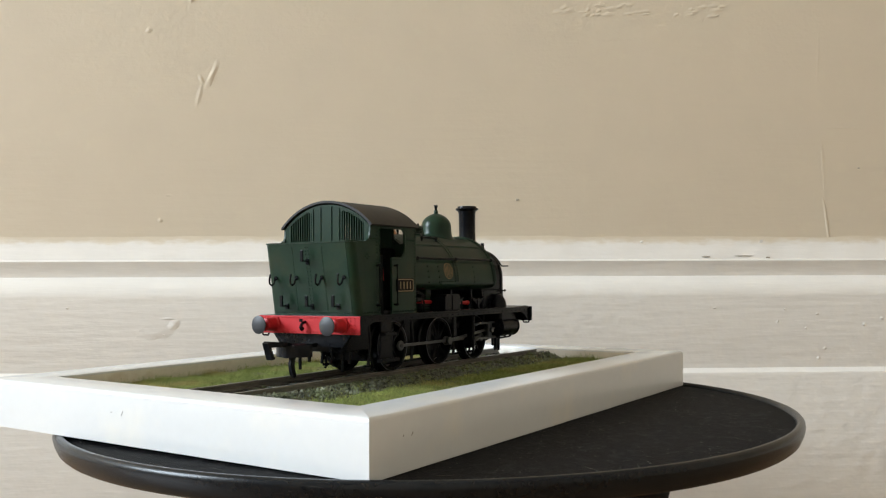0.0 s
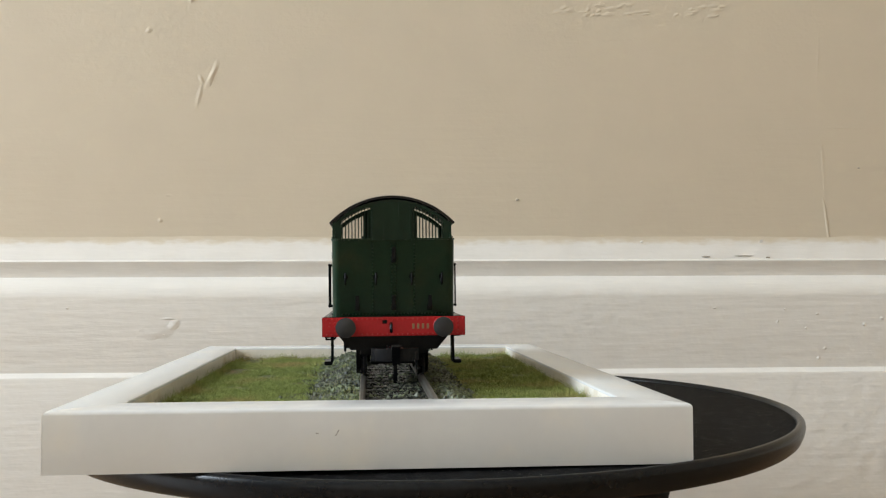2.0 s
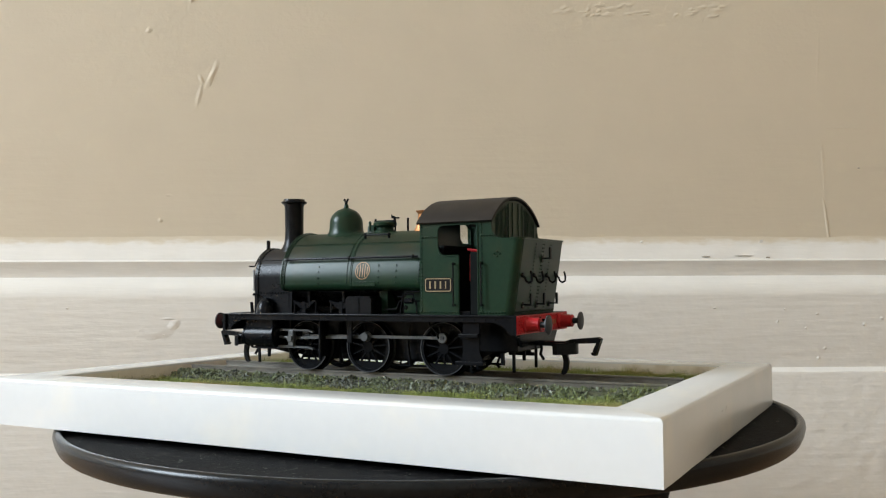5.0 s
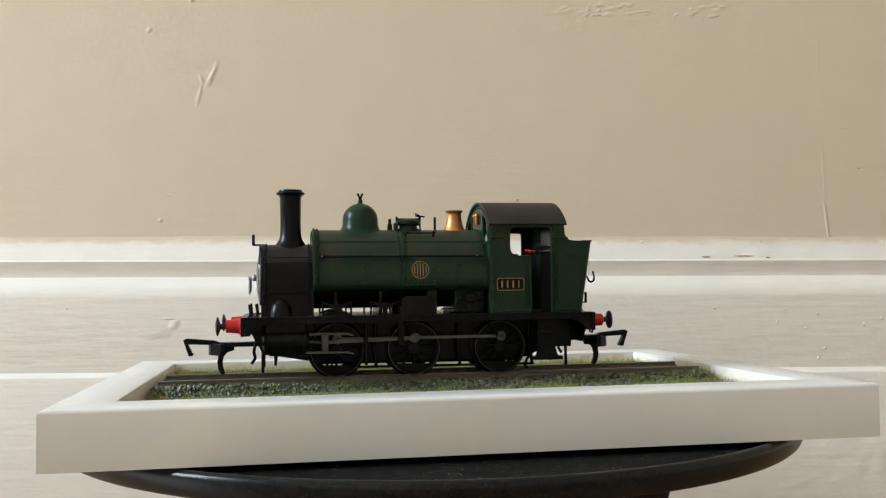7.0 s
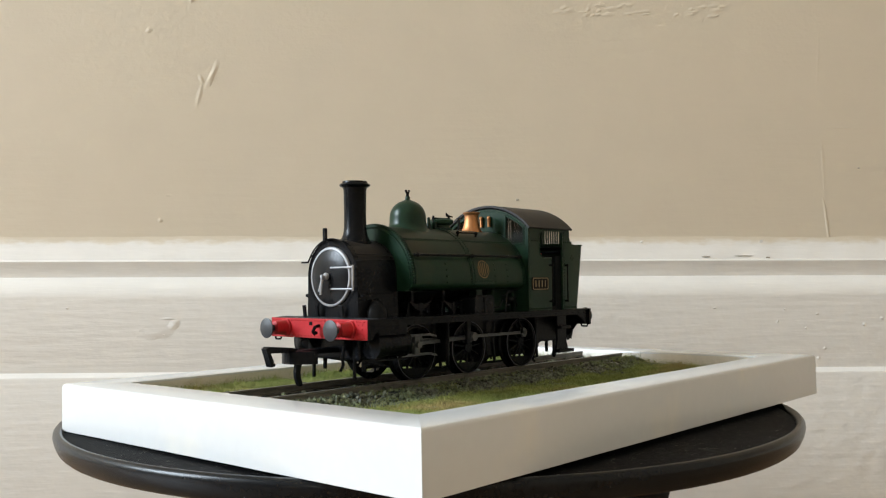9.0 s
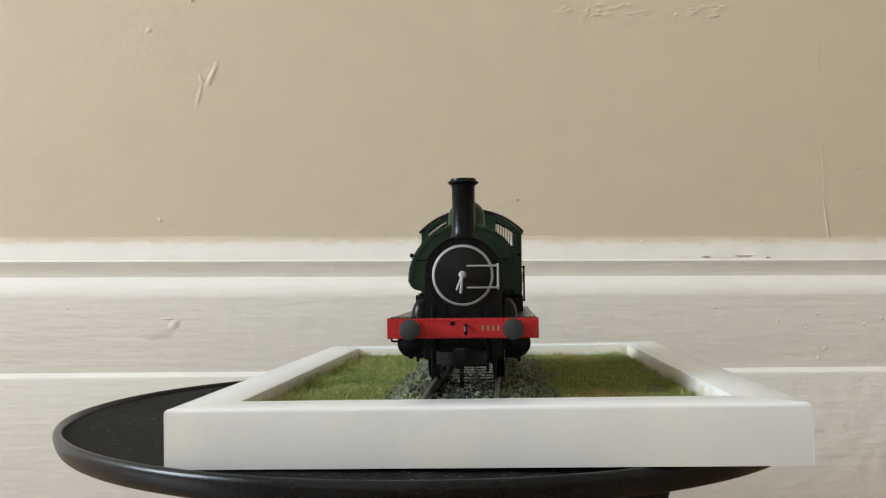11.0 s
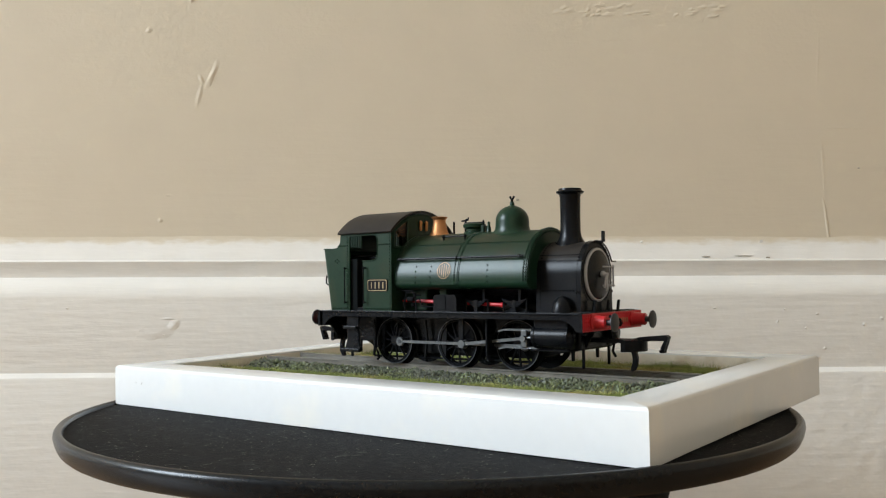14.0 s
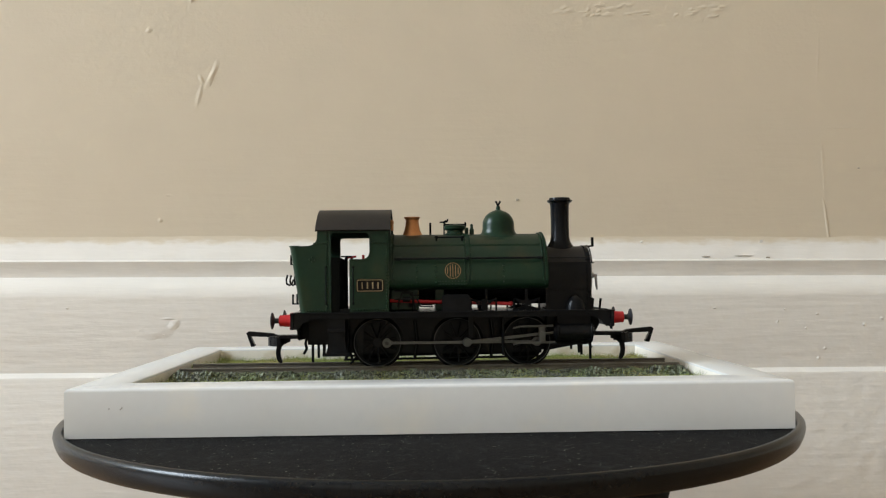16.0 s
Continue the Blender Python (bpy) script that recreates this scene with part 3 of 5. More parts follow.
# ---- the model locomotive: x forward, y left, z up from rail top ----
loco = thing("model_locomotive", "green saddle-tank model steam locomotive with red buffer beams, lightly weathered", "model locomotive")
CAB_Y = 15.9
FOOT = 17.0


def both():
    return (-1, 1)


# footplate with valance
bm = box(bmesh.new(), -41.0, 54.4, -18.2, 18.2, FOOT - 0.55, FOOT, 0.1)
footplate = part("footplate", bm, M_BLACK, loco, "black running plate")
for s in both():
    bm = box(bmesh.new(), -40.9, 54.3, s * 17.5 - 0.3, s * 17.5 + 0.3, FOOT - 1.9, FOOT - 0.5, 0.08)
    part("valance", bm, M_BLACK, footplate)
for s in both():
    for ends in ([(47.6, 15.3), (54.3, 15.3), (54.3, 12.0), (53.0, 12.0), (52.3, 13.2), (51.0, 14.2), (49.4, 14.9)], [(-34.4, 15.3), (-40.9, 15.3), (-40.9, 12.0), (-39.6, 12.0), (-38.9, 13.2), (-37.6, 14.2), (-36.0, 14.9)]):
        part("valance_end", prism(bmesh.new(), ends, "y", s * 17.5 - 0.3, s * 17.5 + 0.3), M_BLACK, footplate)
part("drag_plate", prism(bmesh.new(), [(-14.6, 12.4), (14.6, 12.4), (11.2, 8.4), (-11.2, 8.4)], "x", -40.6, -39.8), M_BLACK, footplate)
pts = [((x, s * 17.8, FOOT - 1.2), (0, s, 0)) for s in both() for x in np.arange(-39, 54, 3.1)]
part("rivets", studs(pts, 0.22), M_BLACK, footplate, kind="stuff")
# chequered front apron
pts = [((x, y, FOOT), (0, 0, 1)) for x in np.arange(51.2, 54.2, 0.75) for y in np.arange(-17.6, 17.7, 0.8)]
part("tread_studs", studs(pts, 0.22), M_BLACK, footplate, kind="stuff")

# frames, boiler, underside
for s in both():
    outline = [(-40.0, 15.4), (-40.0, 8.5), (-33.5, 8.0), (-25, 4.0), (20, 4.0), (38, 4.4), (50.0, 6.6), (53.0, 12.0), (53.0, 16.5), (-40, 16.5)]
    part("side_frame", prism(bmesh.new(), outline, "y", s * 6.6 - 0.35, s * 6.6 + 0.35), M_BLACK, loco)
bm = box(bmesh.new(), -38.0, -25.0, -8.8, 8.8, 6.8, 16.4, 0.3)
part("ashpan", bm, M_BLACK, loco)
bm = box(bmesh.new(), -24.0, 35.0, -6.0, 6.0, 3.2, 15.5, 0.4)
part("motor_block", bm, M_BLACK, loco)
bm = box(bmesh.new(), 36.0, 50.2, -10.0, 10.0, 6.4, 16.5, 0.5)
part("cylinder_block", bm, M_BLACK, loco)
boiler = smooth(part("boiler", lathe(bmesh.new(), [(8.6, -12.4), (8.6, 36.2)], (0, 0, 27.2), "x", 36), M_BLACK, loco, "black lower boiler"))
bm = box(bmesh.new(), -12.4, -3.4, -9.6, 9.6, FOOT, 27, 0.6)
part("firebox", bm, M_GREEN, loco)
bm = box(bmesh.new(), 1.6, 4.4, -9.8, 9.8, FOOT, 26, 0.3)
part("tank_support", bm, M_GREEN, loco)
for x in (17.5, 30.0):
    bm = box(bmesh.new(), x - 0.5, x + 0.5, -9.0, 9.0, FOOT, 25, 0.15)
    part("tank_support", bm, M_BLACK, loco)


# saddle tank: a half round over the boiler, tucked in at the lower edge
def saddle(r, zc=26.3):
    out = arc(0, zc, r, -3, 183, 40)
    lo = [(-r + 0.35, zc - 1.5), (-r + 1.3, zc - 2.4), (-r + 2.8, zc - 2.8), (-8.6, zc - 2.8), (-8.6, zc)]
    return out + lo + [(-x, z) for x, z in lo[::-1]]


TANK_R = 14.75
bm = prism(bmesh.new(), saddle(TANK_R), "x", -12.5, 35.7)
tank = smooth(part("saddle_tank", bm, M_GREEN, loco, "mid green riveted saddle tank, dust and top sheen in its colour"), 30)
# above the handrail the olive top colour paints in sheen along with dust
tank.data.materials.append(M_GREEN_TOP)
for poly in tank.data.polygons:
    poly.material_index = int(poly.center.z > 33.0 * MM and abs(poly.normal.x) < 0.5)
bm = prism(bmesh.new(), saddle(TANK_R + 0.22), "x", 35.3, 36.2)
smooth(part("front_plate", bm, M_GREEN, tank), 30)
for x in (11.6, -12.2):
    bm = prism(bmesh.new(), saddle(TANK_R + 0.12), "x", x - 0.35, x + 0.35)
    smooth(part("seam_strip", bm, M_GREEN, tank), 30)


def ring_rivets(x, r, step_deg, a0=-2, a1=182, zc=26.3):
    out = []
    a = a0
    while a <= a1:
        c, s = math.cos(radians(a)), math.sin(radians(a))
        out.append(((x, r * c, zc + r * s), (0, c, s)))
        a += step_deg
    return out


pts = [] + ring_rivets(12.4, TANK_R, 3.2) + ring_rivets(10.8, TANK_R, 3.2) + ring_rivets(-11.4, TANK_R, 3.2)
for ang in (48, 132):
    c, s = math.cos(radians(ang)), math.sin(radians(ang))
    pts += [((x, TANK_R * c, 26.3 + TANK_R * s), (0, c, s)) for x in np.arange(-11.0, 34.6, 0.85)]
for x in (22.5, 1.8, -4.0):
    for ang in (-2, 4, 11, 17):
        for a in (ang, 180 - ang):
            c, s = math.cos(radians(a)), math.sin(radians(a))
            pts.append(((x, TANK_R * c, 26.3 + TANK_R * s), (0, c, s)))
for x, a0 in ((36.2, 0),):
    for a in np.arange(2, 179, 3.2):
        c, s = math.cos(radians(a)), math.sin(radians(a))
        pts.append(((x, (TANK_R - 0.5) * c, 26.3 + (TANK_R - 0.5) * s), (1, 0, 0)))
part("rivets", studs(pts, 0.31), M_GREEN, tank, kind="stuff")
part("rivets", studs(ring_rivets(34.8, TANK_R, 2.9) + ring_rivets(35.75, TANK_R + 0.2, 2.9), 0.40), M_GREEN, tank, kind="stuff")
# lining seam along the tank top sheet
for ang in (46.6, 133.4):
    c, s = math.cos(radians(ang)), math.sin(radians(ang))
    part("lap_joint", rod(bmesh.new(), (-12.0, TANK_R * c, 26.3 + TANK_R * s), (35.0, TANK_R * c, 26.3 + TANK_R * s), 0.13, 6), M_GREEN, tank)
# tank handrails
for s in both():
    bm = rod(bmesh.new(), (-11.0, s * 14.45, 33.0), (34.8, s * 14.45, 33.0), 0.33, 8)
    rail = part("handrail", bm, M_BLACK, tank, "thin black handrail")
    for x in (-9.5, 11.6, 33.6):
        bm = rod(bmesh.new(), (x, s * 12.6, 32.8), (x, s * 14.5, 33.0), 0.28, 8)
        ball(bm, (x, s * 14.45, 33.0), 0.62, 2)
        part("knob", bm, M_BLACK, rail)
    # lifting rails on the tank top
    bm = rod(bmesh.new(), (1.6, s * 8.0, 39.8), (10.8, s * 8.0, 39.8), 0.24, 8)
    for x in (2.2, 10.2):
        rod(bm, (x, s * 7.8, 38.4), (x, s * 8.0, 39.8), 0.3, 8)
        ball(bm, (x, s * 8.0, 39.8), 0.55, 2)
    part("handrail", bm, M_BLACK, tank)

# round company crest: ring and upright bars, no letters
for s in both():
    def on_tank(a, x):
        return (x, -s * (TANK_R + 0.22) * math.cos(a), 26.3 + (TANK_R + 0.22) * math.sin(a))
    bm = bmesh.new()
    cx, cz = 7.0, 29.2
    n = 32
    for i in range(n):
        a, b = 2 * math.pi * i / n, 2 * math.pi * (i + 1) / n
        quad = []
        for ang, r in ((a, 2.45), (b, 2.45), (b, 2.25), (a, 2.25)):
            quad.append((cx + r * math.cos(ang), math.asin((cz + r * math.sin(ang) - 26.3) / TANK_R)))
        bm.faces.new([bm.verts.new(on_tank(h, x)) for x, h in quad])
    for k in range(-2, 3):
        x = cx + k * 0.8
        hh = math.sqrt(max(0.1, 1.9 ** 2 - (x - cx) ** 2))
        quad = [(x - 0.11, cz - hh), (x + 0.11, cz - hh), (x + 0.11, cz + hh), (x - 0.11, cz + hh)]
        bm.faces.new([bm.verts.new(on_tank(math.asin((z - 26.3) / TANK_R), x2)) for x2, z in quad])
    part("crest", bm, M_CREST, tank, "round gilt crest")
    bm = box(bmesh.new(), 2.6, 11.2, min(-s * (TANK_R - 0.3), -s * (TANK_R + 0.12)), max(-s * (TANK_R - 0.3), -s * (TANK_R + 0.12)), 24.9, 26.2, 0.06)
    patch = part("patch_plate", bm, M_GREEN, tank, "narrow green patch plate")
    part("rivets", studs([((x, -s * (TANK_R + 0.12), z), (0, -s, 0)) for x in np.arange(3.0, 11.0, 0.95) for z in (25.1, 26.0)], 0.2), M_GREEN, patch, kind="stuff")

# smokebox, flat sided below the round top
sec = arc(0, 27.6, 9.3, 0, 180, 28) + [(-9.3, 24), (-9.6, FOOT), (9.6, FOOT), (9.3, 24)]
smokebox = smooth(part("smokebox", prism(bmesh.new(), sec, "x", 36.0, 50.0), M_BLACK, loco, "black smokebox, reflected sheen painted brown on top"), 30)
# brown roof colour on the upper curve stands in for the reflected beige room
smokebox.data.materials.append(M_ROOF)
for poly in smokebox.data.polygons:
    poly.material_index = int(poly.center.z > 31.6 * MM and abs(poly.normal.x) < 0.5)
sec = arc(0, 27.6, 9.55, 0, 180, 28) + [(-9.55, 24), (-9.8, FOOT), (9.8, FOOT), (9.55, 24)]
smooth(part("front_ring", prism(bmesh.new(), sec, "x", 49.2, 50.3), M_BLACK, smokebox), 30)
pts = []
for x in (49.0, 37.2):
    for a in np.arange(0, 181, 6):
        c, s = math.cos(radians(a)), math.sin(radians(a))
        pts.append(((x, 9.32 * c, 27.6 + 9.32 * s), (0, c, s)))
    for s in both():
        pts += [((x, s * 9.42, z), (0, s, 0)) for z in np.arange(18, 27, 0.9)]
for a in np.arange(-55, 236, 6):
    c, s = math.cos(radians(a)), math.sin(radians(a))
    pts.append(((50.3, 9.0 * c, 27.6 + 9.0 * s), (1, 0, 0)))
for s in both():
    pts += [((x, s * 9.35, z), (0, s, 0)) for x in np.arange(38, 49, 1.1) for z in (23.0, 31.2 if x < 37 else 23.0)]
part("rivets", studs(pts, 0.29), M_BLACK, smokebox, kind="stuff")
door = smooth(part("smokebox_door", lathe(bmesh.new(), [(7.5, 50.3), (7.4, 50.8), (6.4, 51.2), (4.0, 51.6), (1.6, 51.8), (0.3, 51.85)], (0, 0, 27.4), "x", 40), M_DOOR, smokebox, "dished satin black smokebox door"), 30)
bm = lathe(bmesh.new(), [(7.65, 50.2), (7.7, 50.8), (7.45, 51.05), (7.05, 51.05), (6.95, 50.7)], (0, 0, 27.4), "x", 48, cap=False)
smooth(part("door_ring", bm, M_GREYSTEEL, door, "pale grey ring round the door"), 60)
for z in (29.7, 24.3):
    bm = rod(bmesh.new(), (51.7, 1.0, z), (51.4, 9.0, z), 0.24, 8)
    part("hinge_strap", bm, M_GREYSTEEL, door, "pale grey hinge strap")
part("hinge_post", rod(bmesh.new(), (51.2, 8.8, 23.8), (51.2, 8.8, 30.3), 0.3, 8), M_GREYSTEEL, door, "pale grey hinge post")
bm = ball(bmesh.new(), (52.4, 0, 27.5), 1.0, 2, (0.8, 1, 1))
rod(bm, (51.5, 0, 27.5), (54.0, 0, 27.5), 0.45, 10)
part("dart", bm, M_GREYSTEEL, door, "grey door handle boss")
for y, z in ((-1.4, 23.7), (-0.4, 22.9)):
    bm = rod(bmesh.new(), (53.8 + y * 0.3, 0, 27.4), (53.9 + y * 0.3, y, z), 0.32, 8)
    part("handle", bm, M_GREYSTEEL, door, "grey locking handle")
bm = wire(bmesh.new(), [(50.7, 11.6, 31.3), (50.7, 9.0, 31.3)] + [(50.7, 9.6 * math.cos(radians(a)), 27.5 + 9.6 * math.sin(radians(a))) for a in range(28, 153, 8)] + [(50.7, -9.0, 31.3), (50.7, -11.6, 31.3)], 0.22)
part("handrail", bm, M_BLACK, smokebox, "curved handrail over the door")
for s in both():
    bm = rod(bmesh.new(), (49.6, s * 9.4, 22.6), (49.6, s * 10.8, 22.6), 0.25, 8)
    ball(bm, (49.6, s * 10.8, 22.6), 0.5, 1)
    part("knob", bm, M_BLACK, smokebox)
bm = box(bmesh.new(), 50.6, 52.6, -0.5, 0.5, 36.6, 37.1, 0.1)
box(bm, 52.2, 53.0, -0.55, 0.55, 36.7, 39.8, 0.15)
part("lamp_iron", bm, M_BLACK, smokebox)
for s in both():
    for x, y in ((53.2, 7.2), (51.4, 4.4)):
        bm = box(bmesh.new(), x - 0.3, x + 0.3, s * y - 0.5, s * y + 0.5, FOOT - 0.1, FOOT + 3.2, 0.12)
        for v in bm.verts:
            v.co.x += (v.co.z - FOOT) * 0.12
        part("lamp_iron", bm, M_BLACK, footplate)
    bm = rod(bmesh.new(), (50.0, s * 8.6, 33.0), (37.0, s * 8.6, 33.0), 0.14, 6)
    part("pipe", bm, M_BLACK, smokebox)
    bm = ball(bmesh.new(), (45.0, s * 10.6, FOOT), 4.1, 3, (0.75, 0.72, 1.15))
    bmesh.ops.bisect_plane(bm, geom=bm.verts[:] + bm.edges[:] + bm.faces[:], plane_co=(0, 0, FOOT + 0.01), plane_no=(0, 0, -1), clear_outer=True)
    smooth(part("steam_pipe_cover", bm, M_BLACK, smokebox, "rounded black casing over the cylinder"), 50)

# chimney, dome, safety valve, filler
def seated(bm, zc, r, z0, z1):
    """Bends the foot of a turned part down on to the round top that carries it."""
    for v in bm.verts:
        k = min(1.0, max(0.0, (z1 - v.co.z) / (z1 - z0)))
        v.co.z -= k * (r - math.sqrt(max(0.0, r * r - v.co.y * v.co.y)))
    return bm


bm = lathe(bmesh.new(), [(4.9, 35.6), (4.8, 36.4), (4.0, 37.2), (3.25, 38.4), (2.95, 40.0), (2.9, 44), (3.0, 50.2), (3.15, 50.5), (3.15, 50.8), (3.9, 51.2), (4.1, 51.5), (4.0, 51.75), (3.4, 52.0), (3.3, 52.5), (2.5, 52.55), (2.3, 52.2), (2.3, 46)], (42.2, 0, 0), "z", 40)
smooth(part("chimney", seated(bm, 27.6, 9.3, 37.0, 39.0), M_BLACK, loco, "tall black chimney with a rolled cap"), 50)
prof = [(6.3, 40.95), (5.75, 41.2), (5.35, 41.8), (5.15, 42.6), (5.1, 44.0)] + [(5.1 * math.cos(radians(a)), 44.0 + 4.8 * math.sin(radians(a))) for a in range(10, 80, 8)] + [(0.75, 48.9), (0.7, 49.6), (0.5, 50.0)]
dome = smooth(part("dome", seated(lathe(bmesh.new(), prof, (22.3, 0, 0), "z", 40), 26.3, TANK_R, 41.0, 43.2), M_GREEN, loco, "smooth green dome"), 60)
bm = rod(bmesh.new(), (22.3, 0, 49.6), (22.3, 0, 50.6), 0.45, 8)
for dx in (-0.6, 0.6):
    rod(bm, (22.3, 0, 50.2), (22.3 + dx, 0, 51.4), 0.3, 8)
    ball(bm, (22.3 + dx, 0, 51.4), 0.42, 1)
part("finial", bm, M_BLACK, dome, "small dark whistle-shaped finial")
bm = lathe(bmesh.new(), [(3.4, 40.9), (3.05, 41.3), (2.55, 42.4), (2.15, 44.2), (2.05, 45.6), (2.2, 46.1), (2.6, 46.4), (2.65, 46.7), (2.35, 46.8), (1.9, 46.6), (1.75, 44)], (-5.4, 0, 0), "z", 36)
smooth(part("safety_valve_cover", seated(bm, 26.3, TANK_R, 41.0, 42.6), M_COPPER, loco, "polished copper safety valve cover"), 50)
bm = lathe(bmesh.new(), [(2.6, 40.3), (2.6, 42.2), (3.5, 42.8), (3.6, 43.6), (3.2, 44.0), (0.4, 44.3)], (8.3, 0, 0), "z", 28)
filler = smooth(part("tank_filler", bm, M_GREEN, tank, "round green filler lid"), 40)
bm = wire(bmesh.new(), [(4.8, 0, 41), (4.8, 0, 45.2), (5.6, 0, 45.6)], 0.25)
wire(bm, [(3.4, 0, 45.0), (5.9, 0, 45.2), (6.0, 0, 46.1)], 0.25)
part("lever", bm, M_BLACK, filler)
bm = box(bmesh.new(), 4.6, 12.0, -0.4, 0.4, 43.9, 44.5, 0.12)
for x in (5.0, 11.7):
    rod(bm, (x, 0, 42.4), (x, 0, 45.0), 0.3, 8)
part("clamp", bm, M_BLACK, filler, "dark clamp bar over the lid")
bm = lathe(bmesh.new(), [(3.3, 40.4), (3.3, 41.3), (2.7, 41.5)], (8.3, 0, 0), "z", 28)
smooth(part("flange", bm, M_GREEN, filler), 40)
bm = box(bmesh.new(), 11.4, 12.6, -1.3, 1.3, 41.0, 43.2, 0.2)
part("hinge", bm, M_GREEN, filler)
bm = lathe(bmesh.new(), [(0.8, 40.6), (0.7, 42.6), (0.45, 42.9), (0.45, 44.2), (0.2, 44.4)], (13.7, 0, 0), "z", 14)
smooth(part("vent", bm, M_GREEN, tank), 40)
part("vent", rod(bmesh.new(), (0.4, 0, 40.8), (0.4, 0, 44.9), 0.35, 8), M_BLACK, tank)

# ---- cab and bunker ----
cab = new("cab")
cab.empty_display_size = 0.01
cab.parent = loco
CR = 2.0              # radius of the bunker corners
side = [(-39.4 + CR, FOOT), (-42.5 + CR, 37.0), (-36.6, 37.2)] + [(-36.6 + 2.4 * math.sin(radians(a)), 39.6 - 2.4 * math.cos(radians(a))) for a in (25, 50, 75, 90)] + [(-34.0, 42.3), (-12.5, 42.3), (-12.5, FOOT), (-24.4, FOOT), (-24.4, 32.8), (-20.6, 32.8)]
side += [(-20.4 + 2.3 * math.sin(radians(a)), 35.1 - 2.3 * math.cos(radians(a))) for a in (15, 40, 65, 90)] + [(-18.1 - 1.6 + 1.6 * math.cos(radians(a)), 39.5 + 1.6 * math.sin(radians(a))) for a in (0, 30, 60, 90)]
side += [(-29.2, 41.1), (-29.9, 40.8), (-30.1, 40.1), (-30.1, FOOT)]
for s in both():
    panel = part("side_panel", prism(bmesh.new(), side, "y", s * CAB_Y - s * 0.6, s * CAB_Y), M_GREEN, cab, "green riveted cab and bunker side")
    n = (0, s, 0)
    pts = [((x, s * CAB_Y, FOOT + 0.6), n) for x in np.arange(-37.4, -12.6, 0.85) if not -30.3 < x < -24.2]
    pts += [((x, s * CAB_Y, 37.9), n) for x in list(np.arange(-17.4, -12.6, 0.8)) + list(np.arange(-35, -30.5, 0.8))]
    for x in (-31.2, -13.1):
        pts += [((x, s * CAB_Y, z), n) for z in np.arange(18, 41, 0.95)]
    pts += [((x, s * CAB_Y, z), n) for x, z in ((-35.6, 33.6), (-34.8, 33.0), (-36.4, 33.0), (-35.6, 32.4))]
    part("rivets", studs(pts, 0.30), M_GREEN, panel, kind="stuff")
    # beading round the opening
    part("beading", wire(bmesh.new(), [(x, s * (CAB_Y + 0.02), z) for x, z in side[11:]], 0.22), M_GREEN, panel)
    for x in (-31.4, -23.2):
        bm = wire(bmesh.new(), [(x, s * (CAB_Y + 1.1), 19.4), (x, s * (CAB_Y + 1.1), 31.0)], 0.22)
        for z in (19.6, 30.6):
            rod(bm, (x, s * CAB_Y, z), (x, s * (CAB_Y + 1.2), z), 0.3)
            ball(bm, (x, s * (CAB_Y + 1.1), z), 0.42, 1)
        part("handrail", bm, M_BLACK, panel, "black door handrail")
    # number plate with plain bars
    def rounded(hx, hz, r):
        out = []
        for qx, qz, a0 in ((1, 1, 0), (-1, 1, 90), (-1, -1, 180), (1, -1, 270)):
            out += [(-18.2 + qx * (hx - r) + r * math.cos(radians(a0 + a)), 25.0 + qz * (hz - r) + r * math.sin(radians(a0 + a))) for a in (0, 30, 60, 90)]
        return out
    bm = prism(bmesh.new(), rounded(4.2, 2.0, 0.7), "y", s * (CAB_Y - 0.05), s * (CAB_Y + 0.25))
    plate = part("number_plate", bm, M_PLATE, panel, "dark number plate with a gilt edge")
    bm = bmesh.new()
    ring0, ring1 = rounded(3.95, 1.78, 0.55), rounded(3.72, 1.55, 0.4)
    q0, q1 = [bm.verts.new((x, s * (CAB_Y + 0.31), z)) for x, z in ring0], [bm.verts.new((x, s * (CAB_Y + 0.31), z)) for x, z in ring1]
    q2, q3 = [bm.verts.new((x, s * (CAB_Y + 0.2), z)) for x, z in ring0], [bm.verts.new((x, s * (CAB_Y + 0.2), z)) for x, z in ring1]
    for k in range(16):
        m = (k + 1) % 16
        for u, w in ((q0, q1), (q0, q2), (q1, q3)):
            bm.faces.new((u[k], u[m], w[m], w[k]))
    part("plate_border", bm, M_GOLD, plate, "thin gilt border")
    for k in range(4):
        x = -20.55 + k * 1.6
        bm = box(bmesh.new(), x - (0.15 if k == 0 else 0.23), x + (0.15 if k == 0 else 0.23), min(s * (CAB_Y + 0.2), s * (CAB_Y + 0.34)), max(s * (CAB_Y + 0.2), s * (CAB_Y + 0.34)), 24.0, 26.0, 0.05)
        part("plate_bar", bm, M_GOLD, plate, "gilt bar")

ROOF_C, ROOF_R = 26.0, 22.65
half = math.degrees(math.asin(16.5 / ROOF_R))
roof_line = [(ROOF_R * math.sin(radians(a)), ROOF_C + ROOF_R * math.cos(radians(a))) for a in np.linspace(half, -half, 29)]
roof = smooth(part("roof", strip(bmesh.new(), roof_line, -0.5, "x", -34.6, -12.0), M_ROOF, cab, "curved brown-grey weathered roof"), 30)
for x in (-34.5, -12.2):
    part("roof_rib", strip(bmesh.new(), [(y, z + 0.12) for y, z in roof_line], 0.25, "x", x - 0.2, x + 0.2), M_ROOF, roof)
# front spectacle plate, with two glazed windows


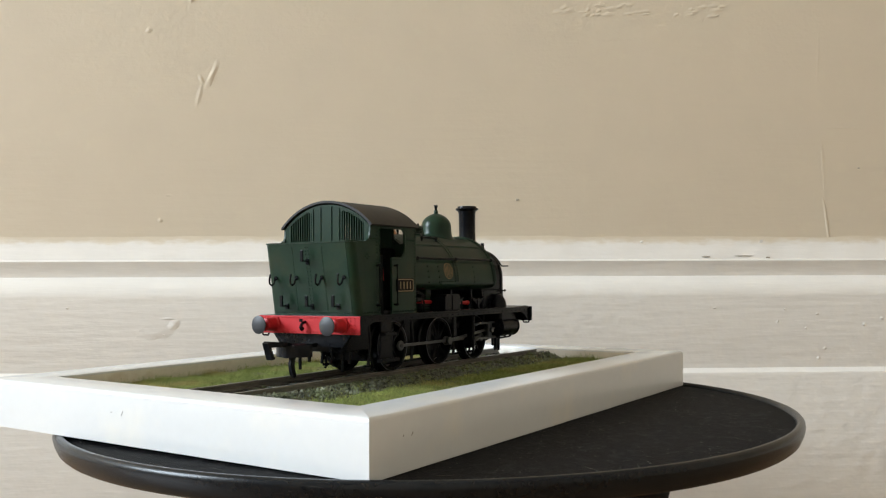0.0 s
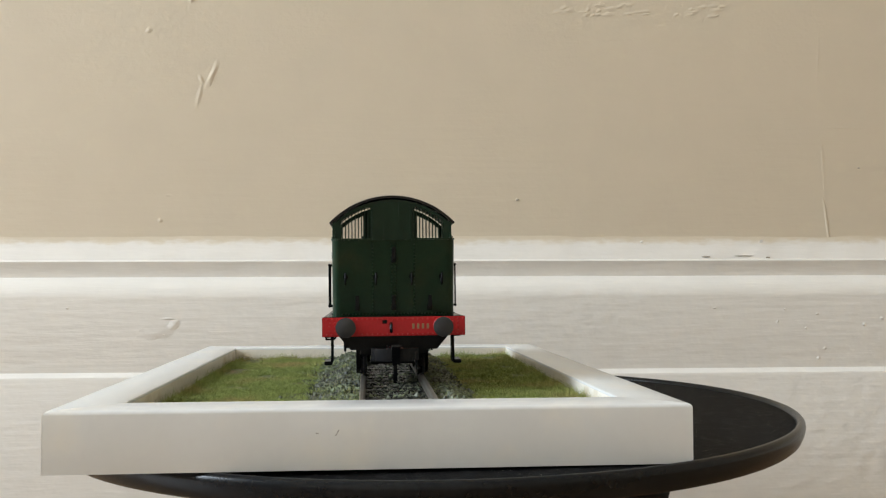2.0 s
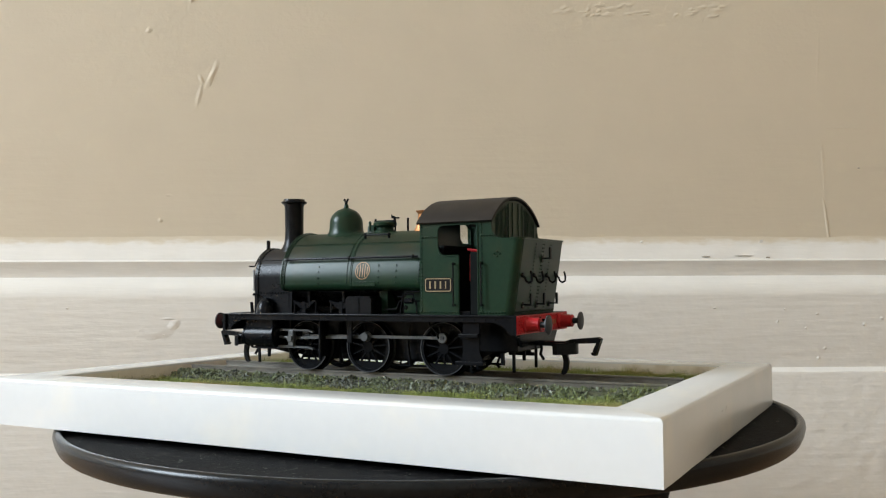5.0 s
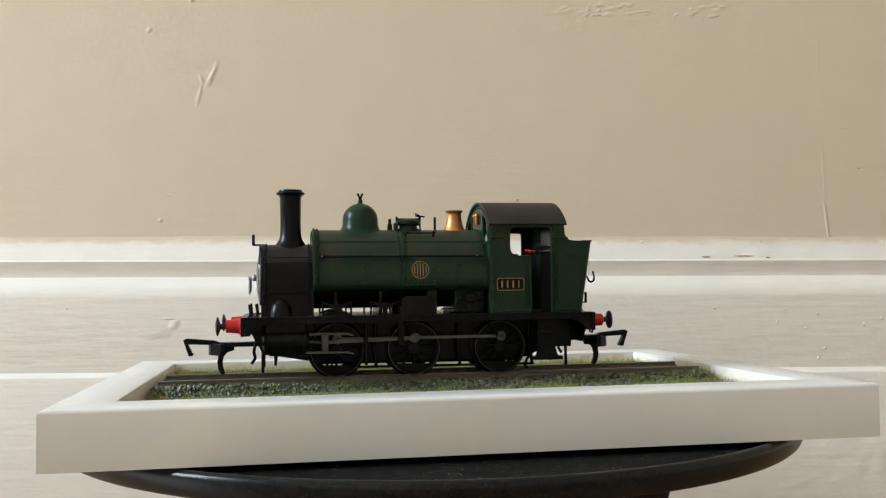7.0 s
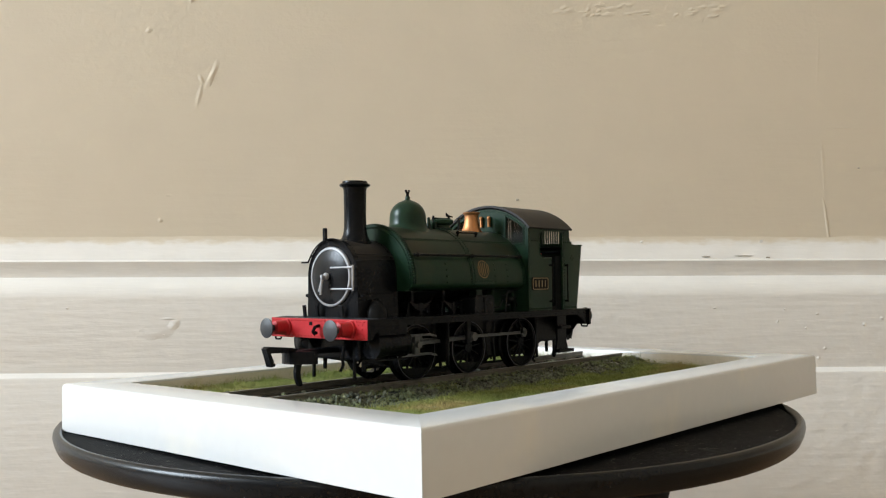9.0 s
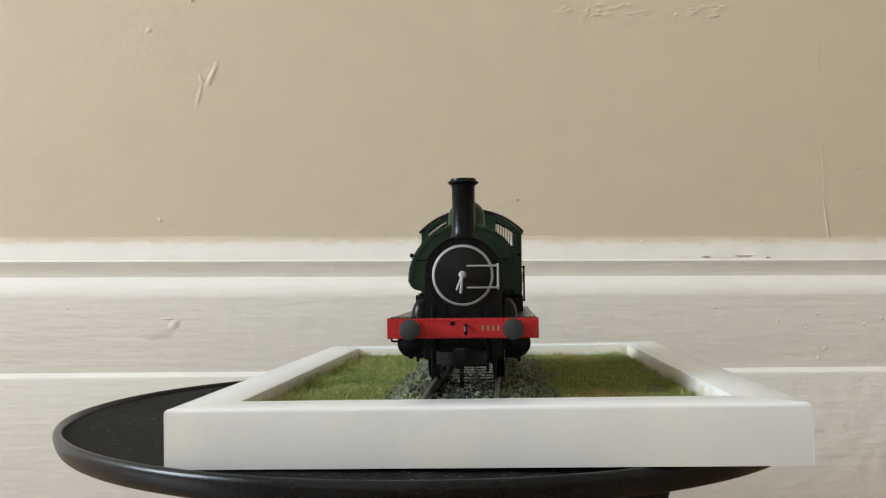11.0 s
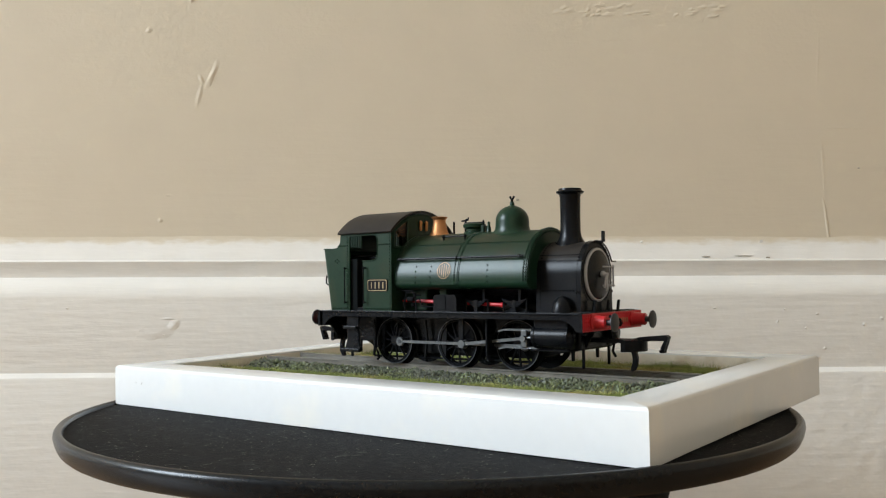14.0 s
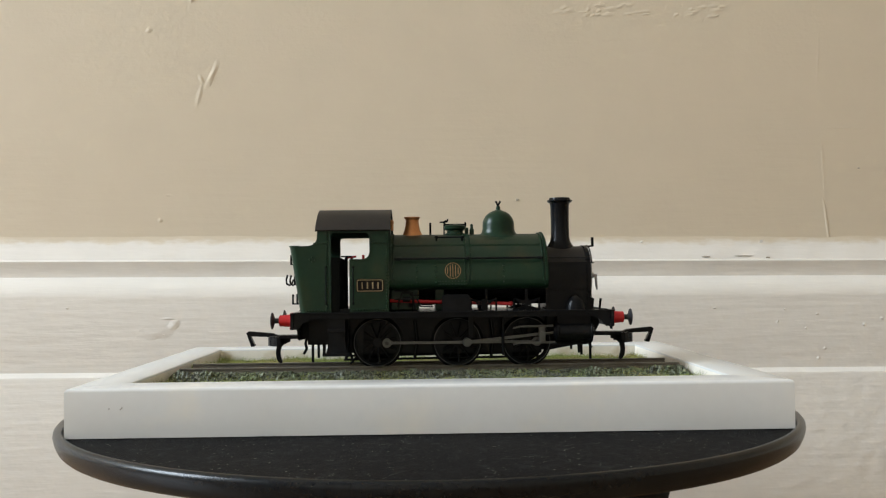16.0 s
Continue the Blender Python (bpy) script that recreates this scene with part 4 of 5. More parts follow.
def wall_with_windows(x0, x1, bottom, openings):
    """Upright strips between the window openings, under the roof's curve."""
    bm = bmesh.new()
    top_at = lambda y: ROOF_C + math.sqrt(max(1, (ROOF_R - 0.6) ** 2 - y * y))
    cuts = sorted({-CAB_Y + 0.3, CAB_Y - 0.3, *[v for o in openings for v in o[:2]]})
    for a, b in zip(cuts, cuts[1:]):
        hole = next((o for o in openings if o[0] <= (a + b) / 2 <= o[1]), None)
        ys = np.linspace(a, b, 9)
        if hole is None:
            prism(bm, [(a, bottom), (b, bottom)] + [(y, top_at(y)) for y in ys[::-1]], "x", x0, x1)
        else:
            prism(bm, [(a, bottom), (b, bottom), (b, hole[2]), (a, hole[2])], "x", x0, x1)
            prism(bm, [(y, min(hole[3], top_at(y) - 1.0)) for y in ys] + [(y, top_at(y)) for y in ys[::-1]], "x", x0, x1)
    return bm


front = part("front_wall", wall_with_windows(-13.1, -12.5, FOOT, [(-14.3, -7.6, 37.0, 46.0), (7.6, 14.3, 37.0, 46.0)]), M_GREEN, cab)
top_at = lambda y: ROOF_C + math.sqrt((ROOF_R - 0.6) ** 2 - y * y)
for s in both():
    ys = np.linspace(7.6, 14.3, 7)
    loop = [(s * 7.6, 37.0), (s * 14.3, 37.0)] + [(s * y, min(46.0, top_at(y) - 1.0)) for y in ys[::-1]]
    part("window_frame", wire(bmesh.new(), [(-12.4, y, z) for y, z in loop + loop[:1]], 0.3), M_GREEN, front)
    pane = part("pane", prism(bmesh.new(), loop, "x", -12.9, -12.75), M_GLASS, front, "clear window pane")
    pane.visible_shadow = False
pts = [((-12.5, y, top_at(y) - 0.5), (1, 0, 0)) for y in np.arange(-15, 15.1, 0.9)]
pts += [((-12.5, s * y, 36.2), (1, 0, 0)) for s in both() for y in np.arange(7.6, 15, 0.9)]
part("rivets", studs(pts, 0.22), M_GREEN, front, kind="stuff")
for y in (-1.5, 1.5):
    bm = rod(bmesh.new(), (-11.9, y, 42.6), (-11.9, y, 45.6), 0.45, 10)
    ball(bm, (-11.9, y, 45.2), 0.62, 2, (1, 1, 1.2))
    part("whistle", bm, M_COPPER, front, "copper whistle")
# rear wall: centre panels between barred windows
rear = part("rear_wall", wall_with_windows(-34.1, -33.5, 36.5, [(-13.6, -6.0, 37.6, 46.0), (6.0, 13.6, 37.6, 46.0)]), M_GREEN, cab)
for y in (-4.8, -2.0, 2.0, 4.8):
    part("panel_strip", box(bmesh.new(), -34.35, -34.05, y - 0.25, y + 0.25, 37.2, top_at(y) - 0.6), M_GREEN, rear)
pts = [((-34.1, y, z), (-1, 0, 0)) for y in (-5.5, 5.5) for z in np.arange(37.6, 46.4, 0.8)]
part("rivets", studs(pts, 0.26), M_GREEN, rear, kind="stuff")
for s in both():
    for k in range(9):
        y = s * (6.5 + k * 0.86)
        part("window_bar", box(bmesh.new(), -34.2, -33.45, y - 0.14, y + 0.14, 37.4, min(46.4, top_at(y) - 0.4), 0.06), M_GREEN, rear)
# bunker back, top lip, hooks and brackets
back = [(-39.5, FOOT), (-42.6, 37.1), (-41.9, 37.1), (-38.8, FOOT)]
bunker = part("bunker_back", prism(bmesh.new(), back, "y", -CAB_Y + CR, CAB_Y - CR), M_GREEN, cab, "green riveted bunker back")
lip = [(-39.5, -CAB_Y - 0.2)] + [(-42.6 + CR - (CR + 0.2) * math.sin(radians(a)), -CAB_Y + CR - (CR + 0.2) * math.cos(radians(a))) for a in range(0, 91, 15)]
lip += [(x, -y) for x, y in lip[::-1]]
part("lip", prism(bmesh.new(), lip, "z", 36.85, 37.25), M_GREEN, bunker)
for s in both():
    bm = bmesh.new()
    rows = []
    for a in range(0, 91, 10):
        row = []
        for x, z in ((-39.4, FOOT), (-42.5, 37.0)):
            for r in (CR, CR - 0.6):
                row.append(bm.verts.new((x + CR - r * math.sin(radians(a)), s * (CAB_Y - CR + r * math.cos(radians(a))), z)))
        rows.append(row)
    for p0, p1 in zip(rows, rows[1:]):
        for i, j in ((0, 2), (2, 3), (3, 1), (1, 0)):
            bm.faces.new((p0[i], p0[j], p1[j], p1[i]))
    for end in (rows[0], rows[-1]):
        bm.faces.new([end[i] for i in (0, 2, 3, 1)])
    smooth(part("corner_plate", bm, M_GREEN, bunker), 40)
part("bunker_floor", box(bmesh.new(), -41.2, -33.6, -13.6, 13.6, 34.6, 35.2), M_BLACK, cab)
bm = box(bmesh.new(), -36.6, -27.4, -15.2, 15.2, FOOT, 33.6, 0.2)
part("bunker_tank", bm, M_CABMATT, cab)


def back_x(z):
    return -39.5 - 3.1 * (z - FOOT) / 20.1


nb = (-1, 0, -0.154)
pts = [((back_x(z), y, z), nb) for y in (-5.4, -0.5, 0.5, 5.4) for z in np.arange(18.6, 36.4, 0.95)]
pts += [((back_x(17.7), y, 17.7), nb) for y in np.arange(-13.6, 13.7, 0.9)]
part("rivets", studs(pts, 0.24), M_GREEN, bunker, kind="stuff")
for y in (-12.4, -4.6, 4.6, 12.4):
    x = back_x(27)
    bm = wire(bmesh.new(), [(x, y, 27.4), (x - 0.9, y, 26.7), (x - 1.2, y, 25.8), (x - 2.0, y, 25.3), (x - 2.8, y, 25.8), (x - 2.9, y, 26.9), (x - 2.6, y, 28.2)], 0.27)
    ball(bm, (x - 2.6, y, 28.2), 0.34, 1)
    rod(bm, (x + 0.1, y, 27.4), (x - 0.5, y, 27.3), 0.6)
    part("hook", bm, M_BLACK, bunker, "black fire-iron hook")
for y, z in ((-9.4, 19.6), (0, 19.6), (9.4, 19.6), (0, 32.0)):
    x = back_x(z)
    bm = box(bmesh.new(), x - 2.6, x, y - 0.5, y + 0.5, z - 0.25, z + 0.15, 0.08)
    box(bm, x - 2.7, x - 2.2, y - 0.5, y + 0.5, z - 0.25, z + 2.9, 0.1)
    box(bm, x - 0.3, x + 0.1, y - 0.6, y + 0.6, z - 1.0, z + 0.6, 0.08)
    part("lamp_iron", bm, M_BLACK, bunker, "black lamp bracket")
# cab inside
part("backhead", box(bmesh.new(), -16.5, -12.9, -9, 9, FOOT, 36.0, 0.8), M_CABMATT, cab)
part("cab_floor", box(bmesh.new(), -27.3, -12.9, -15.2, 15.2, FOOT, FOOT + 1.0), M_BLACK, cab)
bm = rod(bmesh.new(), (-25.8, -10.0, FOOT), (-25.8, -10.0, 34.0), 0.5, 8)
rod(bm, (-27.4, -10.0, 34.0), (-24.0, -10.0, 34.0), 0.25, 8)
part("brake_column", bm, M_BLACK, cab)
bm = rod(bmesh.new(), (-25.6, 10.0, FOOT), (-25.6, 10.0, 34.0), 0.5, 8)
part("brake_column", bm, M_BLACK, cab)
part("lever", rod(bmesh.new(), (-24.9, 9.4, 26.0), (-25.0, 9.2, 33.4), 0.55, 8), M_RED, cab, "red painted lever")
part("lever", rod(bmesh.new(), (-19.4, -8.7, 26.4), (-20.0, -8.5, 33.4), 0.6, 8), M_RED, cab, "red painted lever")
bm = rod(bmesh.new(), (-27.2, 10.0, 34.2), (-24.2, 10.0, 34.6), 0.35, 8)
rod(bm, (-25.6, 10.0, 33.0), (-25.6, 10.0, 34.6), 0.4, 8)
part("regulator", bm, M_RED, cab, "red painted handle")
part("regulator", rod(bmesh.new(), (-20.8, -6, 33), (-20.8, -6, 34.6), 0.4, 8), M_RED, cab, "red painted handle")

# ---- beams, buffers and couplings ----
for x, d in ((54.4, 1), (-41.0, -1)):
    x0, x1 = sorted((x, x + d * 1.0))
    f0, f1 = sorted((x + d * 0.75, x + d * 1.0))
    beam = part("buffer_beam", box(bmesh.new(), f0, f1, -18.4, 18.4, 12.0, 16.9, 0.06), M_RED, loco, "bright red buffer beam")
    part("beam_backing", box(bmesh.new(), x0 + (0 if d > 0 else 0.06), x1 - (0.06 if d > 0 else 0), -18.5, 18.5, 11.95, 16.95), M_BLACK, beam)
    face = x + d * 1.0
    pts = [((face, y, z), (d, 0, 0)) for z in (12.5, 16.4) for y in np.arange(-17.8, 17.9, 1.3)]
    pts += [((face, y, z), (d, 0, 0)) for y in (-16.6, -15.2, 15.2, 16.6) for z in (13.4, 14.6, 15.6)]
    part("rivets", studs(pts, 0.24), M_RED, beam, kind="stuff")
    for y in (-12.3, 12.3):
        bm = lathe(bmesh.new(), [(2.2, 0), (2.2, 0.5), (1.95, 0.7), (1.7, 3.4), (1.75, 3.9), (1.5, 4.1)], (0, 0, 0), "x", 20)
        for v in bm.verts:
            v.co = Vector((face + d * v.co.x, v.co.y + y, v.co.z + 14.5))
        buf = smooth(part("buffer", bm, M_RED, beam, "red buffer stock with a black head"), 40)
        bm = lathe(bmesh.new(), [(0.8, 3.9), (0.8, 5.5), (1.4, 5.7), (2.5, 6.1), (2.55, 6.4), (1.4, 6.75), (0.3, 6.8)], (0, 0, 0), "x", 24)
        for v in bm.verts:
            v.co = Vector((face + d * v.co.x, v.co.y + y, v.co.z + 14.5))
        smooth(part("buffer_head", bm, M_GREYHEAD, buf, "dark grey buffer head"), 40)
    # draw hook and slot
    bm = wire(bmesh.new(), [(face, 0.8, 15.2), (face + d * 1.4, 0.8, 14.8), (face + d * 2.0, 0.8, 13.8), (face + d * 1.5, 0.8, 13.2), (face + d * 0.8, 0.8, 13.5)], 0.45)
    part("draw_hook", bm, M_BLACK, beam)
    part("slot", box(bmesh.new(), face - 0.05, face + 0.08, -2.4 * d - 0.6, -2.4 * d + 0.6, 15.2, 16.1), M_BLACK, beam)
    # unreadable gilt characters as bars
    for k in range(4):
        y = d * (5.0 + k * 1.25)
        part("beam_bar", box(bmesh.new(), min(face, face + d * 0.06), max(face, face + d * 0.06), y - 0.3, y + 0.3, 13.8, 15.1), M_GOLD, beam, "gilt bar")
    # steps of the beam: hanging chain link
    bm = wire(bmesh.new(), [(face - d * 0.6, -d * 17.6, 12.1), (face - d * 0.6, -d * 17.4, 11.3), (face - d * 0.6, -d * 15.4, 11.3), (face - d * 0.6, -d * 15.0, 12.1)], 0.25)
    part("chain_link", bm, M_BLACK, beam)
    # tension-lock coupling
    bm = box(bmesh.new(), min(x - d * 6, x + d * 9.0), max(x - d * 6, x + d * 9.0), -2.2, 2.2, 8.3, 9.5, 0.2)
    coup = part("coupling", bm, M_BLACK, loco, "black plastic hook coupling")
    bm = bmesh.new()
    curve = [(x + d * (7.0 + 3.6 * (1 - (k / 6.0) ** 2)), k) for k in np.linspace(-6, 6, 13)]
    inner = [(px - d * 1.2, y) for px, y in curve]
    prism(bm, curve + inner[::-1], "z", 6.2, 9.3)
    part("bumper_bar", bm, M_BLACK, coup)
    hook = [(3, 9.3), (7.4, 9.5), (9, 10.1), (16.6, 10.8), (17.4, 10.3), (15.9, 5.9), (14.9, 6.0), (14.6, 6.6), (15.2, 6.9), (15.1, 7.2), (16.1, 9.2), (9, 8.9), (3, 8.2)]
    part("hook_arm", prism(bmesh.new(), [(x + d * a, z) for a, z in hook], "y", -1.0, 1.0), M_BLACK, coup)
    dropper = [(5.4, 8.3), (6.9, 7.5), (7.9, 6.0), (8.2, 4.0), (7.95, 2.1), (7.3, 0.9), (6.6, 0.5), (6.1, 0.8), (6.2, 1.5), (6.6, 2.6), (6.75, 4.1), (6.4, 5.6), (5.5, 6.7), (3.6, 7.3), (3.6, 8.3)]
    part("dropper", prism(bmesh.new(), [(x + d * a, z) for a, z in dropper], "y", -0.5, 0.5), M_BLACK, coup)
    # vacuum pipe under the beam
    bm = wire(bmesh.new(), [(x - d * 3.0, d * 6.0, 12.0), (x - d * 2.0, d * 6.0, 7.0), (x - d * 2.4, d * 6.0, 5.4), (x - d * 1.4, d * 6.0, 3.8)], 0.42)
    part("hose", bm, M_BLACK, loco)
    for q in (-7.4, 7.4):
        bm = prism(bmesh.new(), [(x - d * 8.6, 9.0), (x - d * 7.4, 9.0), (x - d * 7.6, 3.3), (x - d * 8.3, 3.3)], "y", q - 0.35, q + 0.35)
        part("guard_iron", bm, M_BLACK, loco)
    for y in (-7.8, 7.8):
        bm = box(bmesh.new(), min(x - d * 4.9, x - d * 4.1), max(x - d * 4.9, x - d * 4.1), y - 0.35, y + 0.35, 1.4, 10, 0.15)
        part("guard_iron", bm, M_BLACK, loco)

# ---- wheels and valve gear ----
WHEELS = (-16.4, 8.3, 29.8)
RW = 7.35


def wheel(x, s, crank):
    """A spoked wheel with flange, rim, hub, balance weight and crank pin; crank in degrees."""
    y = s * 8.6
    bm = lathe(bmesh.new(), [(RW - 0.9, -1.5), (RW + 0.75, -1.4), (RW + 0.75, -1.0), (RW + 0.1, -0.7), (RW, 1.3), (RW - 0.2, 1.4), (RW - 1.0, 1.4), (RW - 1.1, 1.1), (RW - 1.0, -1.4)], (0, 0, 0), "y", 44, cap=False)
    for v in bm.verts:
        v.co = Vector((x + v.co.x, y + s * v.co.y, RW + v.co.z))
    w = smooth(part("wheel", bm, M_BLACK, loco, "black spoked wheel"), 30)
    edge = lathe(bmesh.new(), [(RW - 0.05, 1.32), (RW - 0.05, 1.5), (RW - 0.3, 1.5), (RW - 0.3, 1.32)], (0, 0, 0), "y", 44, cap=False)
    for v in edge.verts:
        v.co = Vector((x + v.co.x, y + s * v.co.y, RW + v.co.z))
    part("tyre", edge, M_GREYHEAD, w, "dull steel tyre edge")
    for k in range(11):
        a = radians(k * 360 / 11 + crank + 16)
        c, sn = math.cos(a), math.sin(a)
        bm = rod(bmesh.new(), (x + 1.2 * c, y + s * 0.7, RW + 1.2 * sn), (x + (RW - 0.9) * c, y + s * 0.5, RW + (RW - 0.9) * sn), 0.42, 6, 0.3)
        part("spoke", bm, M_BLACK, w)
    a = radians(crank)
    bm = rod(bmesh.new(), (x, y - s * 0.8, RW), (x, y + s * 1.3, RW), 1.55, 16)
    rod(bm, (x + 3.0 * math.cos(a), y - s * 0.4, RW + 3.0 * math.sin(a)), (x + 3.0 * math.cos(a), y + s * 1.2, RW + 3.0 * math.sin(a)), 1.2, 14)
    part("hub", bm, M_BLACK, w)
    wt = [((RW - 0.9) * math.cos(a + math.pi + q), (RW - 0.9) * math.sin(a + math.pi + q)) for q in np.linspace(-0.85, 0.85, 13)]
    bm = prism(bmesh.new(), [(x + p, RW + q) for p, q in wt], "y", y + s * 0.2, y + s * 1.1)
    part("balance_weight", bm, M_BLACK, w)


def bar(p, q, h, y0, y1, taper=1.0):
    """A flat rod between two points in the side plane."""
    d = Vector((q[0] - p[0], q[1] - p[1])).normalized()
    n = Vector((-d.y, d.x))
    o = [(p[0] + n.x * h, p[1] + n.y * h), (q[0] + n.x * h * taper, q[1] + n.y * h * taper), (q[0] - n.x * h * taper, q[1] - n.y * h * taper), (p[0] - n.x * h, p[1] - n.y * h)]
    return prism(bmesh.new(), o, "y", min(y0, y1), max(y0, y1))


for s, crank in ((-1, -3), (1, 92)):
    for x in WHEELS:
        wheel(x, s, crank)
    a = radians(crank)
    pins = [(x + 3.0 * math.cos(a), RW + 3.0 * math.sin(a)) for x in WHEELS]
    y0, y1 = s * 10.3, s * 10.9
    for p, q in zip(pins, pins[1:]):
        part("coupling_rod", bar(p, q, 0.4, y0, y1), M_STEEL, loco, "dull steel coupling rod")
    for p in pins:
        bm = rod(bmesh.new(), (p[0], s * 9.6, p[1]), (p[0], s * 11.3, p[1]), 0.6, 12)
        pin = part("crank_pin", bm, M_GREYHEAD, loco, "dark crank pin")
        bm = lathe(bmesh.new(), [(0.65, -0.45), (1.3, -0.45), (1.45, -0.3), (1.45, 0.3), (1.3, 0.45), (0.65, 0.45)], (p[0], (y0 + y1) / 2 + s * 0.05, p[1]), "y", 20, cap=False)
        part("bush", bm, M_STEEL, pin, "dull steel rod end")
    cross = (34.2 - (0 if s < 0 else 1.0), 9.6)
    part("connecting_rod", bar(pins[1], cross, 0.5, s * 11.5, s * 12.1, 0.8), M_STEEL, loco, "dull steel connecting rod")
    bm = rod(bmesh.new(), (pins[1][0], s * 11.3, pins[1][1]), (pins[1][0], s * 12.3, pins[1][1]), 1.2, 16)
    part("crank_pin", bm, M_STEEL, loco)
    for z in (12.0, 7.0):
        lo, hi = sorted((s * 12.2, s * 13.4))
        part("slide_bar", prism(bmesh.new(), [(25.4, z - 0.75), (27.4, z - 0.32), (38.5, z - 0.32), (38.5, z + 0.32), (27.4, z + 0.2), (25.4, z - 0.35)], "y", lo, hi), M_STEEL, loco, "dull steel slide bar")
    bm = box(bmesh.new(), cross[0] - 1.0, cross[0] + 1.0, min(s * 12.4, s * 13.8), max(s * 12.4, s * 13.8), 7.0, 12.0, 0.3)
    rod(bm, (cross[0], s * 11.5, cross[1]), (cross[0], s * 14.6, cross[1]), 0.9, 12)
    part("crosshead", bm, M_STEEL, loco, "dull steel crosshead")
    part("piston_rod", rod(bmesh.new(), (cross[0], s * 13.2, cross[1]), (39, s * 13.2, cross[1] + 0.5), 0.4, 8), M_STEEL, loco)
    bm = lathe(bmesh.new(), [(2.2, 37.6), (2.4, 38.2), (3.5, 38.2), (3.5, 38.9), (3.3, 39.1), (3.3, 48.7), (3.5, 48.9), (3.5, 49.4), (2.4, 49.5), (1.6, 50.0)], (0, s * 13.2, 10.4), "x", 28)
    smooth(part("cylinder", bm, M_BLACK, loco, "black outside cylinder"), 35)
    part("cylinder_saddle", box(bmesh.new(), 38.4, 49.2, min(s * 9.0, s * 15.5), max(s * 9.0, s * 15.5), 11.5, 16.6, 0.5), M_BLACK, loco)
    bm = wire(bmesh.new(), [(37, s * 14.0, 6.4), (41, s * 13.8, 6.5), (48, s * 13.4, 6.6)], 0.3)
    for x in (39.5, 44.0, 48):
        rod(bm, (x, s * 13.6, 6.6), (x, s * 13.6, 7.4), 0.4)
    part("drain_pipe", bm, M_BLACK, loco)
    # slide bracket and brake hangers
    bm = box(bmesh.new(), 21.8, 22.4, min(s * 10.2, s * 14.7), max(s * 10.2, s * 14.7), 4.4, 16.2, 0.12)
    rod(bm, (22.1, s * 14.2, 3.4), (22.1, s * 14.2, 16.2), 0.42, 8)
    rod(bm, (22.1, s * 14.2, 14.6), (22.1, s * 14.2, 15.4), 0.8, 6)
    box(bm, 21.6, 22.6, min(s * 8.0, s * 14.2), max(s * 8.0, s * 14.2), 9.0, 10.6, 0.15)
    part("guide_bracket", bm, M_BLACK, loco)
    bm = wire(bmesh.new(), [(-12.4, s * 11.6, 15.8), (-13.0, s * 11.6, 13.8), (-15.0, s * 11.4, 11.8), (-15.4, s * 11.0, 10.2)], 0.3)
    part("sand_pipe", bm, M_BLACK, loco)
    bm = wire(bmesh.new(), [(-26.6, s * 8.6, 6.0), (-24.6, s * 8.6, 3.4), (-24.0, s * 8.6, 1.6), (-24.8, s * 8.6, 0.9)], 0.4)
    part("sand_pipe", bm, M_BLACK, loco)
    part("guide_bracket", box(bmesh.new(), 11.5, 13.2, min(s * 12.8, s * 13.6), max(s * 12.8, s * 13.6), 8.5, 16, 0.2), M_BLACK, loco)
    for x in (-4.8, 18.9, -26.0):
        bm = wire(bmesh.new(), [(x, s * 8.6, 14), (x + 0.6, s * 8.6, 8), (x - 0.2, s * 8.6, 2.2)], 0.5)
        part("brake_hanger", bm, M_BLACK, loco)
    part("brake_rod", rod(bmesh.new(), (-27, s * 7.4, 2.0), (36, s * 7.4, 2.4), 0.35, 6), M_BLACK, loco)
    # cab steps
    step = part("step", prism(bmesh.new(), [(-30.6, 16), (-25.8, 16), (-25.8, 7.4), (-25.0, 4.6), (-31.6, 4.6), (-30.6, 7.4)], "y", s * 16.4 - 0.3, s * 16.4 + 0.3), M_BLACK, loco, "black hanging cab step")
    for z in (11.6, 4.4):
        part("tread", box(bmesh.new(), -32.4 if z < 5 else -30.9, -24.2 if z < 5 else -25.4, min(s * 16.3, s * 18.4), max(s * 16.3, s * 18.4), z - 0.5, z + 0.5, 0.15), M_BLACK, step)
    # springs and sandbox over the running plate
    bm = prism(bmesh.new(), [(3.6, FOOT), (12.2, FOOT), (12.2, 21.2), (11.4, 22.0), (4.4, 22.0), (3.6, 21.2)], "y", s * 10.0, s * 15.6)
    sand = part("sandbox", bm, M_BLACK, footplate, "black sandbox on the running plate")
    part("strap", box(bmesh.new(), 7.6, 8.2, min(s * 15.5, s * 15.85), max(s * 15.5, s * 15.85), FOOT, 21.6), M_BLACK, sand)
    for x in (29.8, 16.5):
        bm = bmesh.new()
        for k in range(4):
            hw = 4.2 - k * 0.9
            strip(bm, [(x + q * hw, 19.6 - k * 0.42 + 0.9 * q * q * (hw / 4.2) ** 2) for q in np.linspace(-1, 1, 9)], 0.36, "y", s * 11.0 - 0.7, s * 11.0 + 0.7)
        box(bm, x - 0.6, x + 0.6, s * 11 - 0.85, s * 11 + 0.85, FOOT - 0.05, 20.4)
